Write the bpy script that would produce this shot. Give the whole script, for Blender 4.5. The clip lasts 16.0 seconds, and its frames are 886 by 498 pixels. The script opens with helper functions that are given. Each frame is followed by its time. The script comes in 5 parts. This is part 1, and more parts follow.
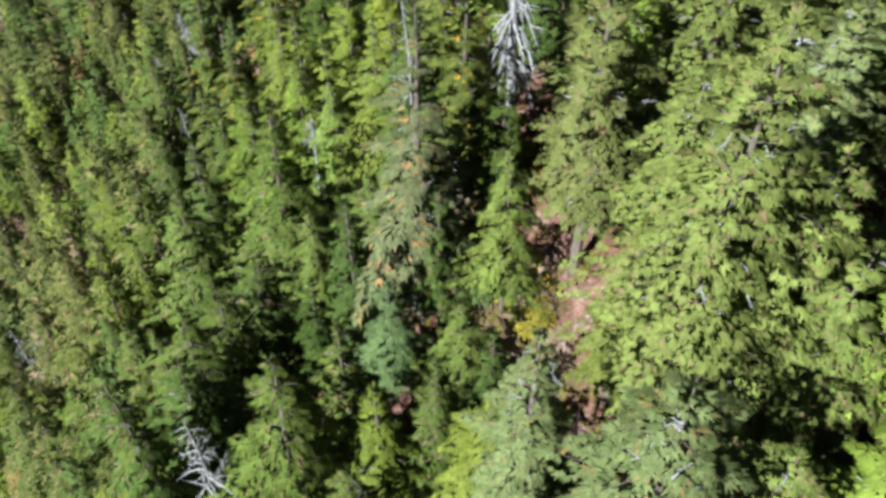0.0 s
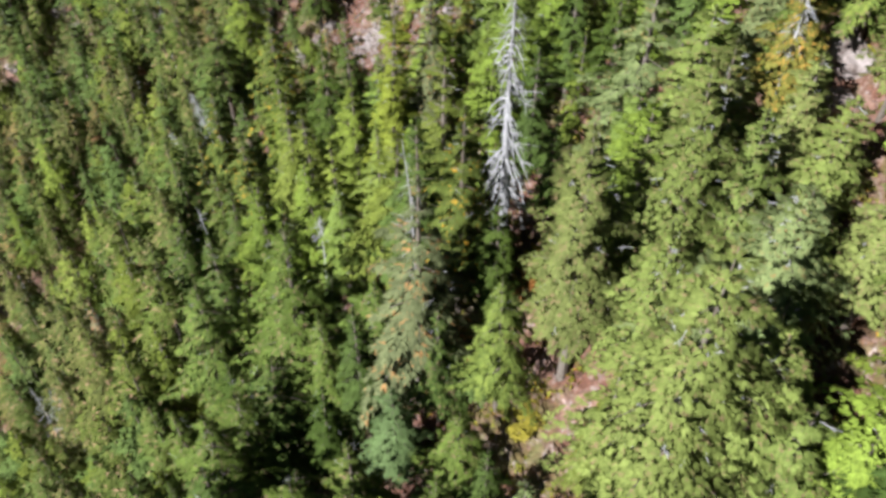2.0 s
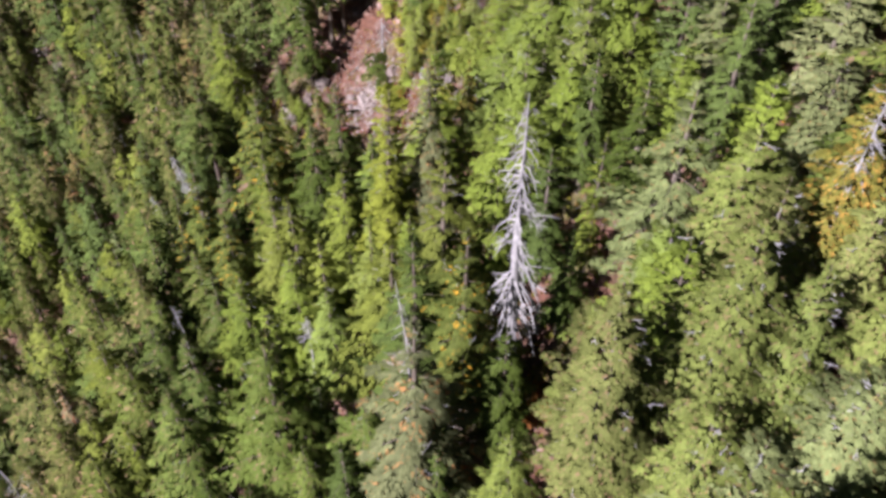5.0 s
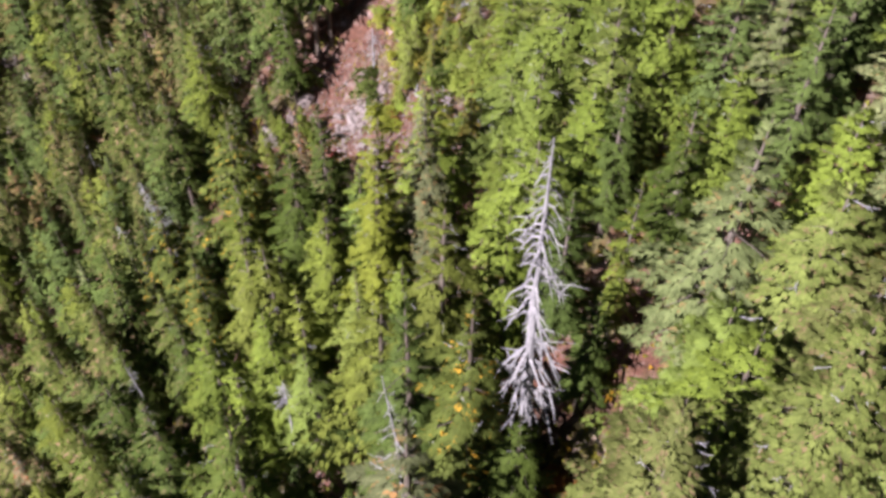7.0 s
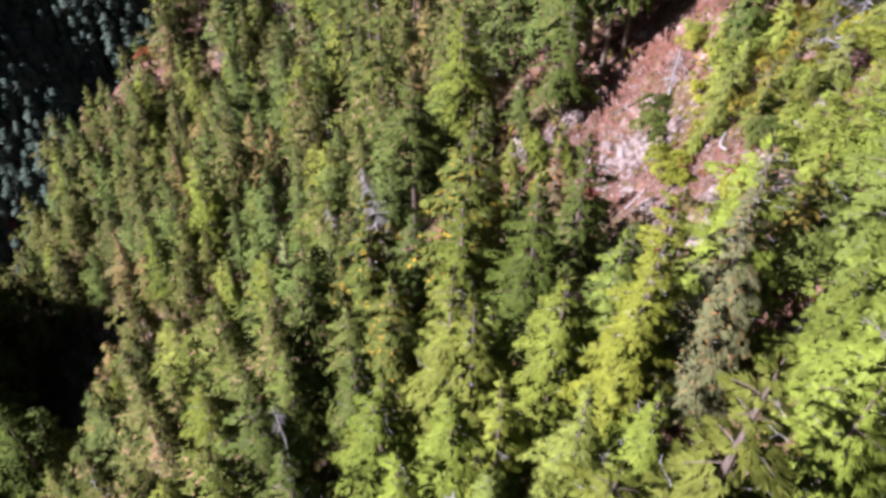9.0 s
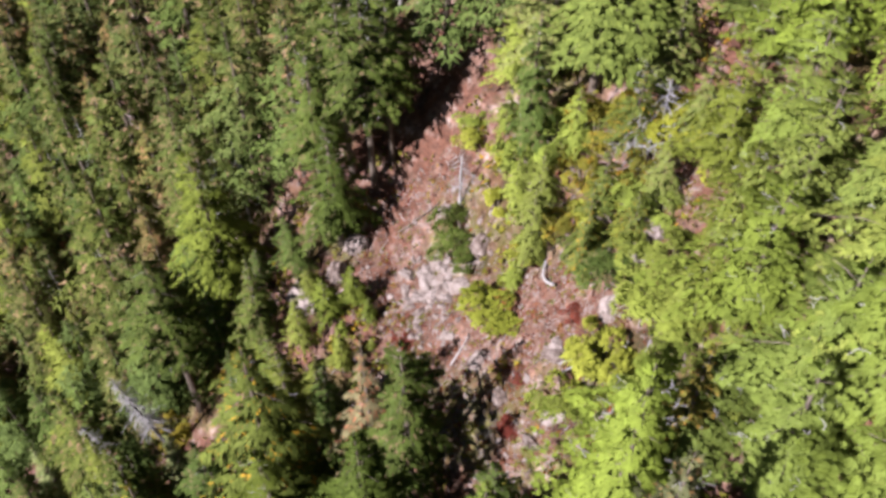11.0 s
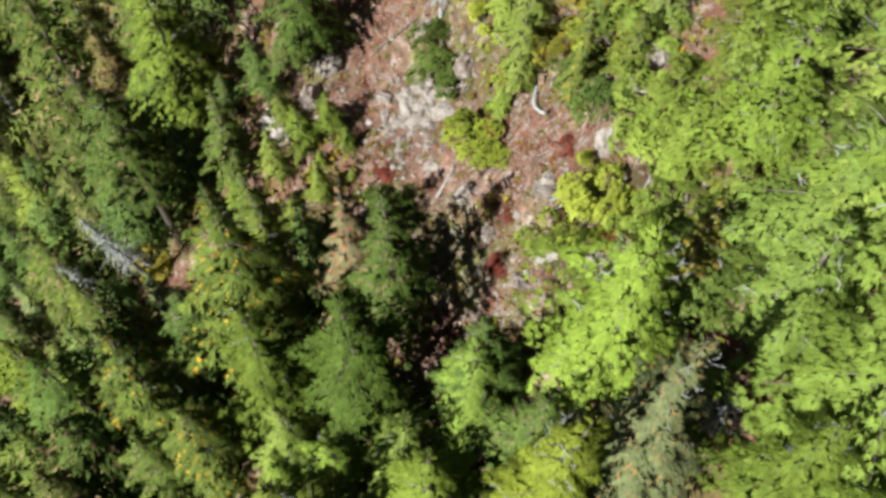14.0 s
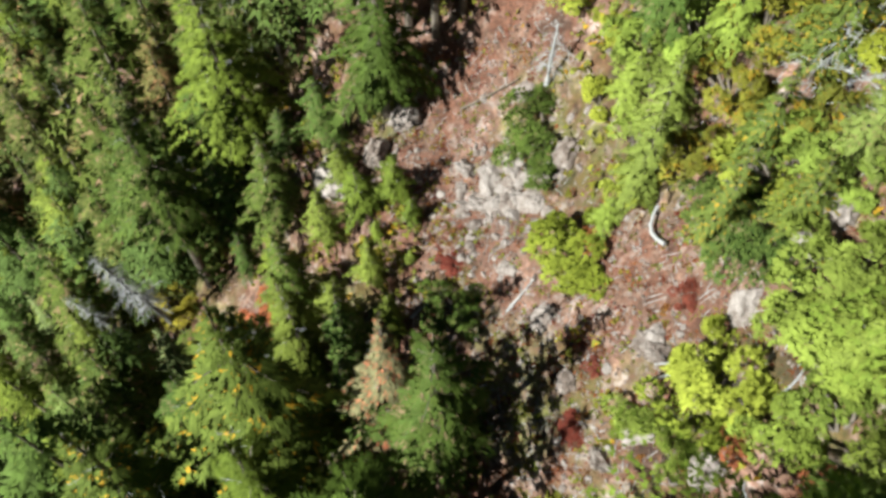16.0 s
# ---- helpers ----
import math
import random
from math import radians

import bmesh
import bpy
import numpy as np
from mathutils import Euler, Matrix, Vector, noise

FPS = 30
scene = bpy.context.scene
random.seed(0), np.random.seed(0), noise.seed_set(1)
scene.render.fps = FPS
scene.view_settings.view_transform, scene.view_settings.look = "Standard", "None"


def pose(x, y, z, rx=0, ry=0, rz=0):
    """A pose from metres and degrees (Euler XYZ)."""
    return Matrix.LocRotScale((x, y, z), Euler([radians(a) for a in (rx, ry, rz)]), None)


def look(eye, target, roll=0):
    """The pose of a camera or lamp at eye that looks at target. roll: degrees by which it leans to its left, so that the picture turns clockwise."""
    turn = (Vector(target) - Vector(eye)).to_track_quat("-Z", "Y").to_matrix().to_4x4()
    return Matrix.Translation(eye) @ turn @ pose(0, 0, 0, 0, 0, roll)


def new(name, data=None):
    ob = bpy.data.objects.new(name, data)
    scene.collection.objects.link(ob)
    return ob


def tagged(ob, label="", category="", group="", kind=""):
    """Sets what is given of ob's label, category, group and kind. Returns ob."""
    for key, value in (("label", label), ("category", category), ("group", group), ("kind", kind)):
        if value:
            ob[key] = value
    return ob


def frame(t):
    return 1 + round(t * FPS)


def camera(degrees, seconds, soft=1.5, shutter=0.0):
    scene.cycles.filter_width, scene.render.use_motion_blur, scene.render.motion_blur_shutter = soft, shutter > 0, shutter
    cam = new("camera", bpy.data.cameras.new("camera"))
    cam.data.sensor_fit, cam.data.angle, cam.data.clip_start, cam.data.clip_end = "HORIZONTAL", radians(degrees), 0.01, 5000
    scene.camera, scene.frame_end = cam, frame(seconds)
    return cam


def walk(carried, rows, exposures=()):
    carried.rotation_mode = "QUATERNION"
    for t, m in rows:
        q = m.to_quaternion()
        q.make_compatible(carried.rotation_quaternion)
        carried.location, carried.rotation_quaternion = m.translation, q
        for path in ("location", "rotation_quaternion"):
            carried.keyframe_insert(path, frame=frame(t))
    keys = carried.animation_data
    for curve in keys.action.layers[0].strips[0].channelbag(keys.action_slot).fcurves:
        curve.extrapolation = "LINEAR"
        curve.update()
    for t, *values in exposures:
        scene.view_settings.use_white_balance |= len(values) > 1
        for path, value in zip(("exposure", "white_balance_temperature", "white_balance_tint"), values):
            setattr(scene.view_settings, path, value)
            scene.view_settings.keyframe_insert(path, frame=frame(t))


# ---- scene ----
cam = camera(57.0, 16.0, soft=3.4, shutter=0.18)
METRES, EYE, TILT, LEAN, TURN = 70.0, 60.0, -46.0, 0.0, 0.0
ROWS = [
    (0.0, 0.0, 0.0, 0.0, 0.0, 0.0, -0.0),
    (0.5, 0.0007, -0.0141, 0.0153, 0.0, -0.0, 0.08),
    (1.0, 0.0011, -0.0373, 0.0402, 0.02, 0.03, 0.09),
    (1.5, 0.0015, -0.0588, 0.0692, 0.03, 0.09, 0.08),
    (2.0, 0.0009, -0.0663, 0.0967, -0.01, 0.17, 0.08),
    (2.5, 0.0017, -0.0582, 0.1199, 0.0, 0.26, 0.03),
    (3.0, 0.0014, -0.0457, 0.1339, -0.02, 0.32, 0.04),
    (3.5, 0.0017, -0.0346, 0.1411, -0.03, 0.37, 0.02),
    (4.0, 0.0017, -0.0172, 0.1579, -0.02, 0.39, 0.03),
    (4.5, 0.0013, 0.0015, 0.179, 0.01, 0.45, 0.01),
    (7.0, -0.0003, 0.1337, 0.2394, -0.22, 0.69, 0.12),
    (7.5, -0.0035, 0.1876, 0.2465, 4.05, 0.41, -4.25),
    (8.0, -0.0151, 0.2414, 0.2478, 13.99, -0.98, -14.21),
    (8.5, -0.031, 0.2857, 0.2602, 14.68, -1.1, -14.85),
    (9.0, -0.0523, 0.326, 0.2915, 14.68, -1.12, -14.82),
    (9.5, -0.0749, 0.3665, 0.3348, 13.96, -0.91, -14.26),
    (10.0, -0.0889, 0.4092, 0.3819, 4.23, 0.8, -4.48),
    (12.5, -0.0989, 0.5089, 0.4721, -1.25, -7.6, 1.69),
    (13.0, -0.0977, 0.5078, 0.4698, -1.3, -12.8, 1.8),
    (13.5, -0.0969, 0.5092, 0.4691, -1.28, -14.72, 1.91),
    (14.0, -0.0963, 0.5141, 0.4694, -1.29, -14.71, 1.92),
    (14.5, -0.0956, 0.5273, 0.4774, -1.33, -14.67, 1.86),
    (15.0, -0.0952, 0.5541, 0.4865, -0.04, -14.72, 0.45),
    (15.5, -0.0962, 0.596, 0.4904, 5.11, -14.9, -5.0),
    (16.0, -0.1009, 0.6425, 0.5085, 5.4, -14.92, -5.29),
]
walk(cam, [(t, pose(0, 0, EYE, TILT, LEAN, TURN) @ pose(METRES * x, METRES * y, METRES * z, 90 + pitch, roll, yaw)) for t, x, y, z, yaw, pitch, roll in ROWS], [(0.0, 0.42, 5800, 8), (1.5, 0.4, 5900, 9), (3.0, 0.36, 6000, 26), (7.5, 0.34, 6100, 32), (8.5, 0.54, 5850, 30), (9.3, 0.62, 6150, 40), (10.2, 0.49, 6200, 38), (12.3, 0.25, 6300, 8), (16.0, 0.4, 6200, 2)])

# ---------------------------------------------------------------- light
SUN_TO = Vector((-0.63, -0.47, 0.61)).normalized()
sun_data = bpy.data.lights.new("sun", "SUN")
sun_data.energy, sun_data.angle, sun_data.color = 8.2, radians(0.6), (1.0, 0.93, 0.82)
sun = new("sun", sun_data)
sun.matrix_world = look((0, 0, 200), Vector((0, 0, 200)) - SUN_TO)

world = bpy.data.worlds.new("sky")
scene.world = world
world.use_nodes = True
wn = world.node_tree.nodes
sky = wn.new("ShaderNodeTexSky")
sky.sky_type, sky.sun_disc = "NISHITA", False
sky.sun_elevation = math.asin(SUN_TO.z)
sky.sun_rotation = math.atan2(SUN_TO.x, SUN_TO.y)
sky.air_density, sky.dust_density = 1.0, 0.6
world.node_tree.links.new(sky.outputs[0], wn["Background"].inputs[0])
wn["Background"].inputs[1].default_value = 0.0145


# ---------------------------------------------------------------- materials
def material(name):
    mat = bpy.data.materials.new(name)
    mat.use_nodes = True
    tree = mat.node_tree
    shader = tree.nodes["Principled BSDF"]
    return mat, tree.nodes, tree.links, shader


def ramp(nodes, stops):
    node = nodes.new("ShaderNodeValToRGB")
    els = node.color_ramp.elements
    while len(els) < len(stops):
        els.new(0.5)
    for el, (at, col) in zip(els, stops):
        el.position, el.color = at, (*col, 1)
    return node


def textured(nodes, links, scale, detail=4.0, rough=0.55):
    co = nodes.new("ShaderNodeTexCoord")
    tex = nodes.new("ShaderNodeTexNoise")
    tex.inputs["Scale"].default_value = scale
    tex.inputs["Detail"].default_value = detail
    tex.inputs["Roughness"].default_value = rough
    links.new(co.outputs["Object"], tex.inputs["Vector"])
    return tex


def foliage(name, stops, fleck=None, through_light=0.09):
    """Needles: the tone runs over stops from tree to tree, the brightness from spray to spray."""
    mat, nodes, links, shader = material(name)
    info = nodes.new("ShaderNodeObjectInfo")
    tone = nodes.new("ShaderNodeAttribute")
    tone.attribute_name = "tone"
    add = nodes.new("ShaderNodeMath")
    links.new(info.outputs["Random"], add.inputs[0])
    links.new(tone.outputs["Fac"], add.inputs[1])
    wrap = nodes.new("ShaderNodeMath")
    wrap.operation = "FRACT"
    links.new(add.outputs[0], wrap.inputs[0])
    geo = nodes.new("ShaderNodeNewGeometry")
    jit = nodes.new("ShaderNodeMath")
    jit.operation = "MULTIPLY_ADD"
    links.new(geo.outputs["Random Per Island"], jit.inputs[0])
    jit.inputs[1].default_value = 0.3
    links.new(wrap.outputs[0], jit.inputs[2])
    col = ramp(nodes, stops)
    sub = nodes.new("ShaderNodeMath")
    sub.operation = "MULTIPLY"
    links.new(jit.outputs[0], sub.inputs[0])
    sub.inputs[1].default_value = 0.77
    links.new(sub.outputs[0], col.inputs[0])
    hsv = nodes.new("ShaderNodeHueSaturation")
    val = nodes.new("ShaderNodeMapRange")
    tex = textured(nodes, links, 1.6, 3.0)
    mix = nodes.new("ShaderNodeMath")
    mix.operation = "MULTIPLY_ADD"
    links.new(geo.outputs["Random Per Island"], mix.inputs[0])
    mix.inputs[1].default_value = 0.32
    links.new(tex.outputs["Fac"], mix.inputs[2])
    links.new(mix.outputs[0], val.inputs["Value"])
    val.inputs["From Min"].default_value, val.inputs["From Max"].default_value = 0.32, 1.0
    val.inputs["To Min"].default_value, val.inputs["To Max"].default_value = 0.45, 1.6
    own = nodes.new("ShaderNodeMath")
    own.operation = "MULTIPLY"
    links.new(wrap.outputs[0], own.inputs[0])
    own.inputs[1].default_value = 7.13
    part_of = nodes.new("ShaderNodeMath")
    part_of.operation = "FRACT"
    links.new(own.outputs[0], part_of.inputs[0])
    each = nodes.new("ShaderNodeMapRange")
    links.new(part_of.outputs[0], each.inputs["Value"])
    each.inputs["To Min"].default_value, each.inputs["To Max"].default_value = 0.8, 1.2
    both_ = nodes.new("ShaderNodeMath")
    both_.operation = "MULTIPLY"
    links.new(val.outputs[0], both_.inputs[0])
    links.new(each.outputs[0], both_.inputs[1])
    links.new(both_.outputs[0], hsv.inputs["Value"])
    links.new(col.outputs[0], hsv.inputs["Color"])
    out_col = hsv.outputs[0]
    if fleck:
        colour, share = fleck
        big = textured(nodes, links, 2.2, 2.0)
        pick = nodes.new("ShaderNodeMath")
        pick.operation = "MULTIPLY_ADD"
        links.new(geo.outputs["Random Per Island"], pick.inputs[0])
        pick.inputs[1].default_value = 0.55
        links.new(big.outputs["Fac"], pick.inputs[2])
        cut = nodes.new("ShaderNodeMath")
        cut.operation = "GREATER_THAN"
        links.new(pick.outputs[0], cut.inputs[0])
        cut.inputs[1].default_value = share + 0.14
        blend = nodes.new("ShaderNodeMix")
        blend.data_type = "RGBA"
        links.new(cut.outputs[0], blend.inputs[0])
        links.new(out_col, blend.inputs[6])
        blend.inputs[7].default_value = (*colour, 1)
        out_col = blend.outputs[2]
    links.new(out_col, shader.inputs["Base Color"])
    shader.inputs["Roughness"].default_value = 0.65
    shader.inputs["Specular IOR Level"].default_value = 0.06
    thin = nodes.new("ShaderNodeBsdfTranslucent")
    links.new(out_col, thin.inputs[0])
    both = nodes.new("ShaderNodeMixShader")
    both.inputs[0].default_value = through_light
    links.new(shader.outputs[0], both.inputs[1])
    links.new(thin.outputs[0], both.inputs[2])
    links.new(both.outputs[0], nodes["Material Output"].inputs[0])
    return mat


def rough_stuff(name, stops, scale, bump=0.4, roughness=0.9, fine=9.0):
    """Bark, wood, rock: two scales of noise over a colour ramp, with relief."""
    mat, nodes, links, shader = material(name)
    coarse, small = textured(nodes, links, scale, 5.0), textured(nodes, links, scale * fine, 3.0)
    mix = nodes.new("ShaderNodeMix")
    mix.inputs[0].default_value = 0.45
    links.new(coarse.outputs["Fac"], mix.inputs[2])
    links.new(small.outputs["Fac"], mix.inputs[3])
    info = nodes.new("ShaderNodeObjectInfo")
    sh = nodes.new("ShaderNodeMath")
    sh.operation = "MULTIPLY_ADD"
    links.new(info.outputs["Random"], sh.inputs[0])
    sh.inputs[1].default_value = 0.16
    links.new(mix.outputs[0], sh.inputs[2])
    col = ramp(nodes, stops)
    links.new(sh.outputs[0], col.inputs[0])
    links.new(col.outputs[0], shader.inputs["Base Color"])
    shader.inputs["Roughness"].default_value = roughness
    bmp = nodes.new("ShaderNodeBump")
    bmp.inputs["Strength"].default_value = bump
    bmp.inputs["Distance"].default_value = 0.06
    links.new(mix.outputs[0], bmp.inputs["Height"])
    links.new(bmp.outputs[0], shader.inputs["Normal"])
    return mat


HEMLOCK = foliage("hemlock_needles", [(0.0, (0.0758, 0.118, 0.0268)), (0.3, (0.104, 0.149, 0.0288)), (0.6, (0.0644, 0.111, 0.0268)), (1.0, (0.128, 0.161, 0.0326))], ((0.2, 0.15, 0.09), 0.9))
FIR = foliage("fir_needles", [(0.0, (0.0664, 0.108, 0.0276)), (0.4, (0.0928, 0.139, 0.0387)), (0.7, (0.0765, 0.123, 0.0265)), (1.0, (0.121, 0.154, 0.0508))])
CEDAR = foliage("cedar_sprays", [(0.0, (0.126, 0.19, 0.033)), (0.35, (0.155, 0.22, 0.033)), (0.7, (0.126, 0.182, 0.0418)), (1.0, (0.179, 0.22, 0.044))])
OLIVE = foliage("olive_sprays", [(0.0, (0.131, 0.185, 0.046)), (0.5, (0.159, 0.207, 0.0517)), (1.0, (0.155, 0.185, 0.0575))], ((0.22, 0.16, 0.09), 0.9))
PALE = foliage("pale_blue_needles", [(0.0, (0.125, 0.18, 0.065)), (0.5, (0.15, 0.195, 0.075)), (1.0, (0.17, 0.2, 0.09))], ((0.27, 0.18, 0.075), 0.95))
LIME = foliage("lime_sprays", [(0.0, (0.118, 0.169, 0.0281)), (0.5, (0.141, 0.183, 0.0281)), (1.0, (0.136, 0.169, 0.0367))])
LIGHT = foliage("light_shrub_sprays", [(0.0, (0.161, 0.225, 0.0429)), (0.5, (0.187, 0.244, 0.0429)), (1.0, (0.178, 0.225, 0.0572))])
# dark firs' own green; in the hollow and snag gap it mimics shade
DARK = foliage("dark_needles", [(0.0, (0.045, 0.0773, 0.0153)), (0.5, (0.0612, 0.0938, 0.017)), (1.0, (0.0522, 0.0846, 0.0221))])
AUTUMN = foliage("browning_needles", [(0.0, (0.13, 0.15, 0.04)), (0.5, (0.16, 0.15, 0.05)), (1.0, (0.14, 0.145, 0.07))], ((0.32, 0.18, 0.09), 0.82))
YELLOW = foliage("yellow_leaves", [(0.0, (0.4, 0.39, 0.07)), (0.5, (0.44, 0.39, 0.06)), (1.0, (0.4, 0.38, 0.07))], through_light=0.35)
ORANGE = foliage("orange_leaves", [(0.0, (0.36, 0.15, 0.04)), (0.5, (0.33, 0.11, 0.06)), (1.0, (0.4, 0.22, 0.05))], through_light=0.3)
RUSTY = foliage("rusty_needles", [(0.0, (0.17, 0.18, 0.08)), (0.5, (0.2, 0.19, 0.1)), (1.0, (0.18, 0.185, 0.1))], ((0.42, 0.16, 0.09), 0.82))
SPOTTED = foliage("hemlock_with_yellow_leaves", [(0.0, (0.0774, 0.114, 0.0255)), (0.5, (0.0989, 0.132, 0.0272)), (1.0, (0.086, 0.119, 0.034))], ((0.5, 0.3, 0.03), 0.93))
GOLDEN = foliage("turning_leaves", [(0.0, (0.17, 0.19, 0.03)), (0.5, (0.2, 0.2, 0.03)), (1.0, (0.16, 0.18, 0.04))], ((0.48, 0.28, 0.03), 0.9), 0.3)
TURNING = foliage("orange_sprays", [(0.0, (0.16, 0.18, 0.035)), (0.5, (0.19, 0.19, 0.04)), (1.0, (0.17, 0.18, 0.05))], ((0.46, 0.27, 0.06), 0.84), 0.15)
SPECKLED = foliage("speckled_needles", [(0.0, (0.12, 0.15, 0.07)), (0.5, (0.14, 0.165, 0.075)), (1.0, (0.135, 0.155, 0.08))], ((0.34, 0.2, 0.08), 0.9))
BRIGHT = foliage("yellow_green_sprays", [(0.0, (0.16, 0.2, 0.026)), (0.5, (0.175, 0.212, 0.026)), (1.0, (0.155, 0.195, 0.03))])
RED = foliage("red_leaves", [(0.0, (0.22, 0.055, 0.042)), (0.5, (0.26, 0.075, 0.055)), (1.0, (0.24, 0.1, 0.06))], through_light=0.3)
BUSHY = foliage("shrub_leaves", [(0.0, (0.19, 0.25, 0.035)), (0.5, (0.25, 0.28, 0.035)), (1.0, (0.22, 0.265, 0.045))])
SLOPE = foliage("slope_needles", [(0.0, (0.0651, 0.0958, 0.021)), (0.3, (0.0949, 0.123, 0.0258)), (0.6, (0.0618, 0.0929, 0.0246)), (0.8, (0.104, 0.115, 0.0338)), (1.0, (0.0784, 0.108, 0.0221))], ((0.24, 0.17, 0.1), 0.88))
# valley wall needles: the blue of distance haze is put into their colour
HAZED_WOOD = foliage("hazed_needles", [(0.0, (0.0624, 0.105, 0.0865)), (0.5, (0.0699, 0.113, 0.0907)), (1.0, (0.0562, 0.101, 0.0907))])
BLUE = foliage("blue_green_needles", [(0.0, (0.07, 0.115, 0.044)), (0.5, (0.088, 0.135, 0.05)), (1.0, (0.078, 0.12, 0.054))])
BARK = rough_stuff("bark", [(0.3, (0.05, 0.04, 0.032)), (0.55, (0.13, 0.11, 0.09)), (0.8, (0.22, 0.2, 0.18))], 3.0)
DEAD = rough_stuff("weathered_wood", [(0.25, (0.105, 0.11, 0.12)), (0.5, (0.27, 0.28, 0.3)), (0.8, (0.46, 0.475, 0.5))], 2.5)
ROCK = rough_stuff("pale_rock", [(0.36, (0.05, 0.045, 0.042)), (0.47, (0.15, 0.115, 0.1)), (0.56, (0.24, 0.21, 0.2)), (0.7, (0.34, 0.31, 0.305))], 2.2, bump=1.0)


def ground_material():
    mat, nodes, links, shader = material("forest_floor")
    patch, mid, fine = textured(nodes, links, 0.16, 5.0), textured(nodes, links, 1.3, 5.0, 0.65), textured(nodes, links, 7.0, 4.0, 0.7)
    soil = ramp(nodes, [(0.3, (0.02, 0.016, 0.013)), (0.42, (0.08, 0.046, 0.034)), (0.52, (0.155, 0.09, 0.066)), (0.6, (0.215, 0.145, 0.115)), (0.72, (0.27, 0.24, 0.22))])
    mixf = nodes.new("ShaderNodeMix")
    mixf.inputs[0].default_value = 0.5
    links.new(mid.outputs["Fac"], mixf.inputs[2])
    links.new(fine.outputs["Fac"], mixf.inputs[3])
    links.new(mixf.outputs[0], soil.inputs[0])
    moss = ramp(nodes, [(0.3, (0.05, 0.07, 0.02)), (0.7, (0.13, 0.13, 0.04))])
    links.new(fine.outputs["Fac"], moss.inputs[0])
    where = ramp(nodes, [(0.47, (0, 0, 0)), (0.58, (0.75, 0.75, 0.75))])
    links.new(patch.outputs["Fac"], where.inputs[0])
    blend = nodes.new("ShaderNodeMix")
    blend.data_type = "RGBA"
    links.new(where.outputs[0], blend.inputs[0])
    links.new(soil.outputs[0], blend.inputs[6])
    links.new(moss.outputs[0], blend.inputs[7])
    cells = nodes.new("ShaderNodeTexVoronoi")
    cells.inputs["Scale"].default_value = 4.5
    co = nodes.new("ShaderNodeTexCoord")
    warp = nodes.new("ShaderNodeMix")
    warp.data_type = "RGBA"
    warp.inputs[0].default_value = 0.019
    links.new(co.outputs["Object"], warp.inputs[6])
    links.new(fine.outputs["Color"], warp.inputs[7])
    links.new(warp.outputs[2], cells.inputs["Vector"])
    stone = ramp(nodes, [(0.0, (0.05, 0.03, 0.024)), (0.35, (0.1, 0.055, 0.042)), (0.5, (0.14, 0.115, 0.105)), (0.8, (0.25, 0.22, 0.21)), (1.0, (0.09, 0.05, 0.038))])
    sepa = nodes.new("ShaderNodeSeparateColor")
    links.new(cells.outputs["Color"], sepa.inputs[0])
    links.new(sepa.outputs[0], stone.inputs[0])
    some = ramp(nodes, [(0.5, (0, 0, 0)), (0.58, (0.75, 0.75, 0.75))])
    links.new(mid.outputs["Fac"], some.inputs[0])
    blend2 = nodes.new("ShaderNodeMix")
    blend2.data_type = "RGBA"
    links.new(some.outputs[0], blend2.inputs[0])
    links.new(blend.outputs[2], blend2.inputs[6])
    links.new(stone.outputs[0], blend2.inputs[7])
    drift = textured(nodes, links, 0.55, 4.0, 0.6)
    tint = ramp(nodes, [(0.34, (0.5, 0.45, 0.42)), (0.45, (1.1, 0.85, 0.76)), (0.54, (1.05, 1.05, 1.05)), (0.64, (1.9, 1.9, 1.95))])
    links.new(drift.outputs["Fac"], tint.inputs[0])
    shade = nodes.new("ShaderNodeMix")
    shade.data_type, shade.blend_type = "RGBA", "MULTIPLY"
    shade.inputs[0].default_value = 1.0
    links.new(blend2.outputs[2], shade.inputs[6])
    links.new(tint.outputs[0], shade.inputs[7])
    links.new(shade.outputs[2], shader.inputs["Base Color"])
    shader.inputs["Roughness"].default_value = 0.95
    bmp = nodes.new("ShaderNodeBump")
    bmp.inputs["Strength"].default_value, bmp.inputs["Distance"].default_value = 0.8, 0.15
    links.new(mixf.outputs[0], bmp.inputs["Height"])
    links.new(bmp.outputs[0], shader.inputs["Normal"])
    return mat


FLOOR = ground_material()


# ---------------------------------------------------------------- ground
def lumps(x, y):
    """Uneven ground, metres."""
    return (0.5 * np.sin(0.41 * x + 1.3 * np.sin(0.23 * y)) * np.sin(0.37 * y + 0.9 * np.sin(0.31 * x))
            + 0.22 * np.sin(1.1 * x + 0.7 * y) * np.sin(0.9 * y - 0.6 * x + 1.0))


def hump(x, y, cx, cy, rx, ry, height):
    return height * np.exp(-((x - cx) / rx) ** 2 - ((y - cy) / ry) ** 2)


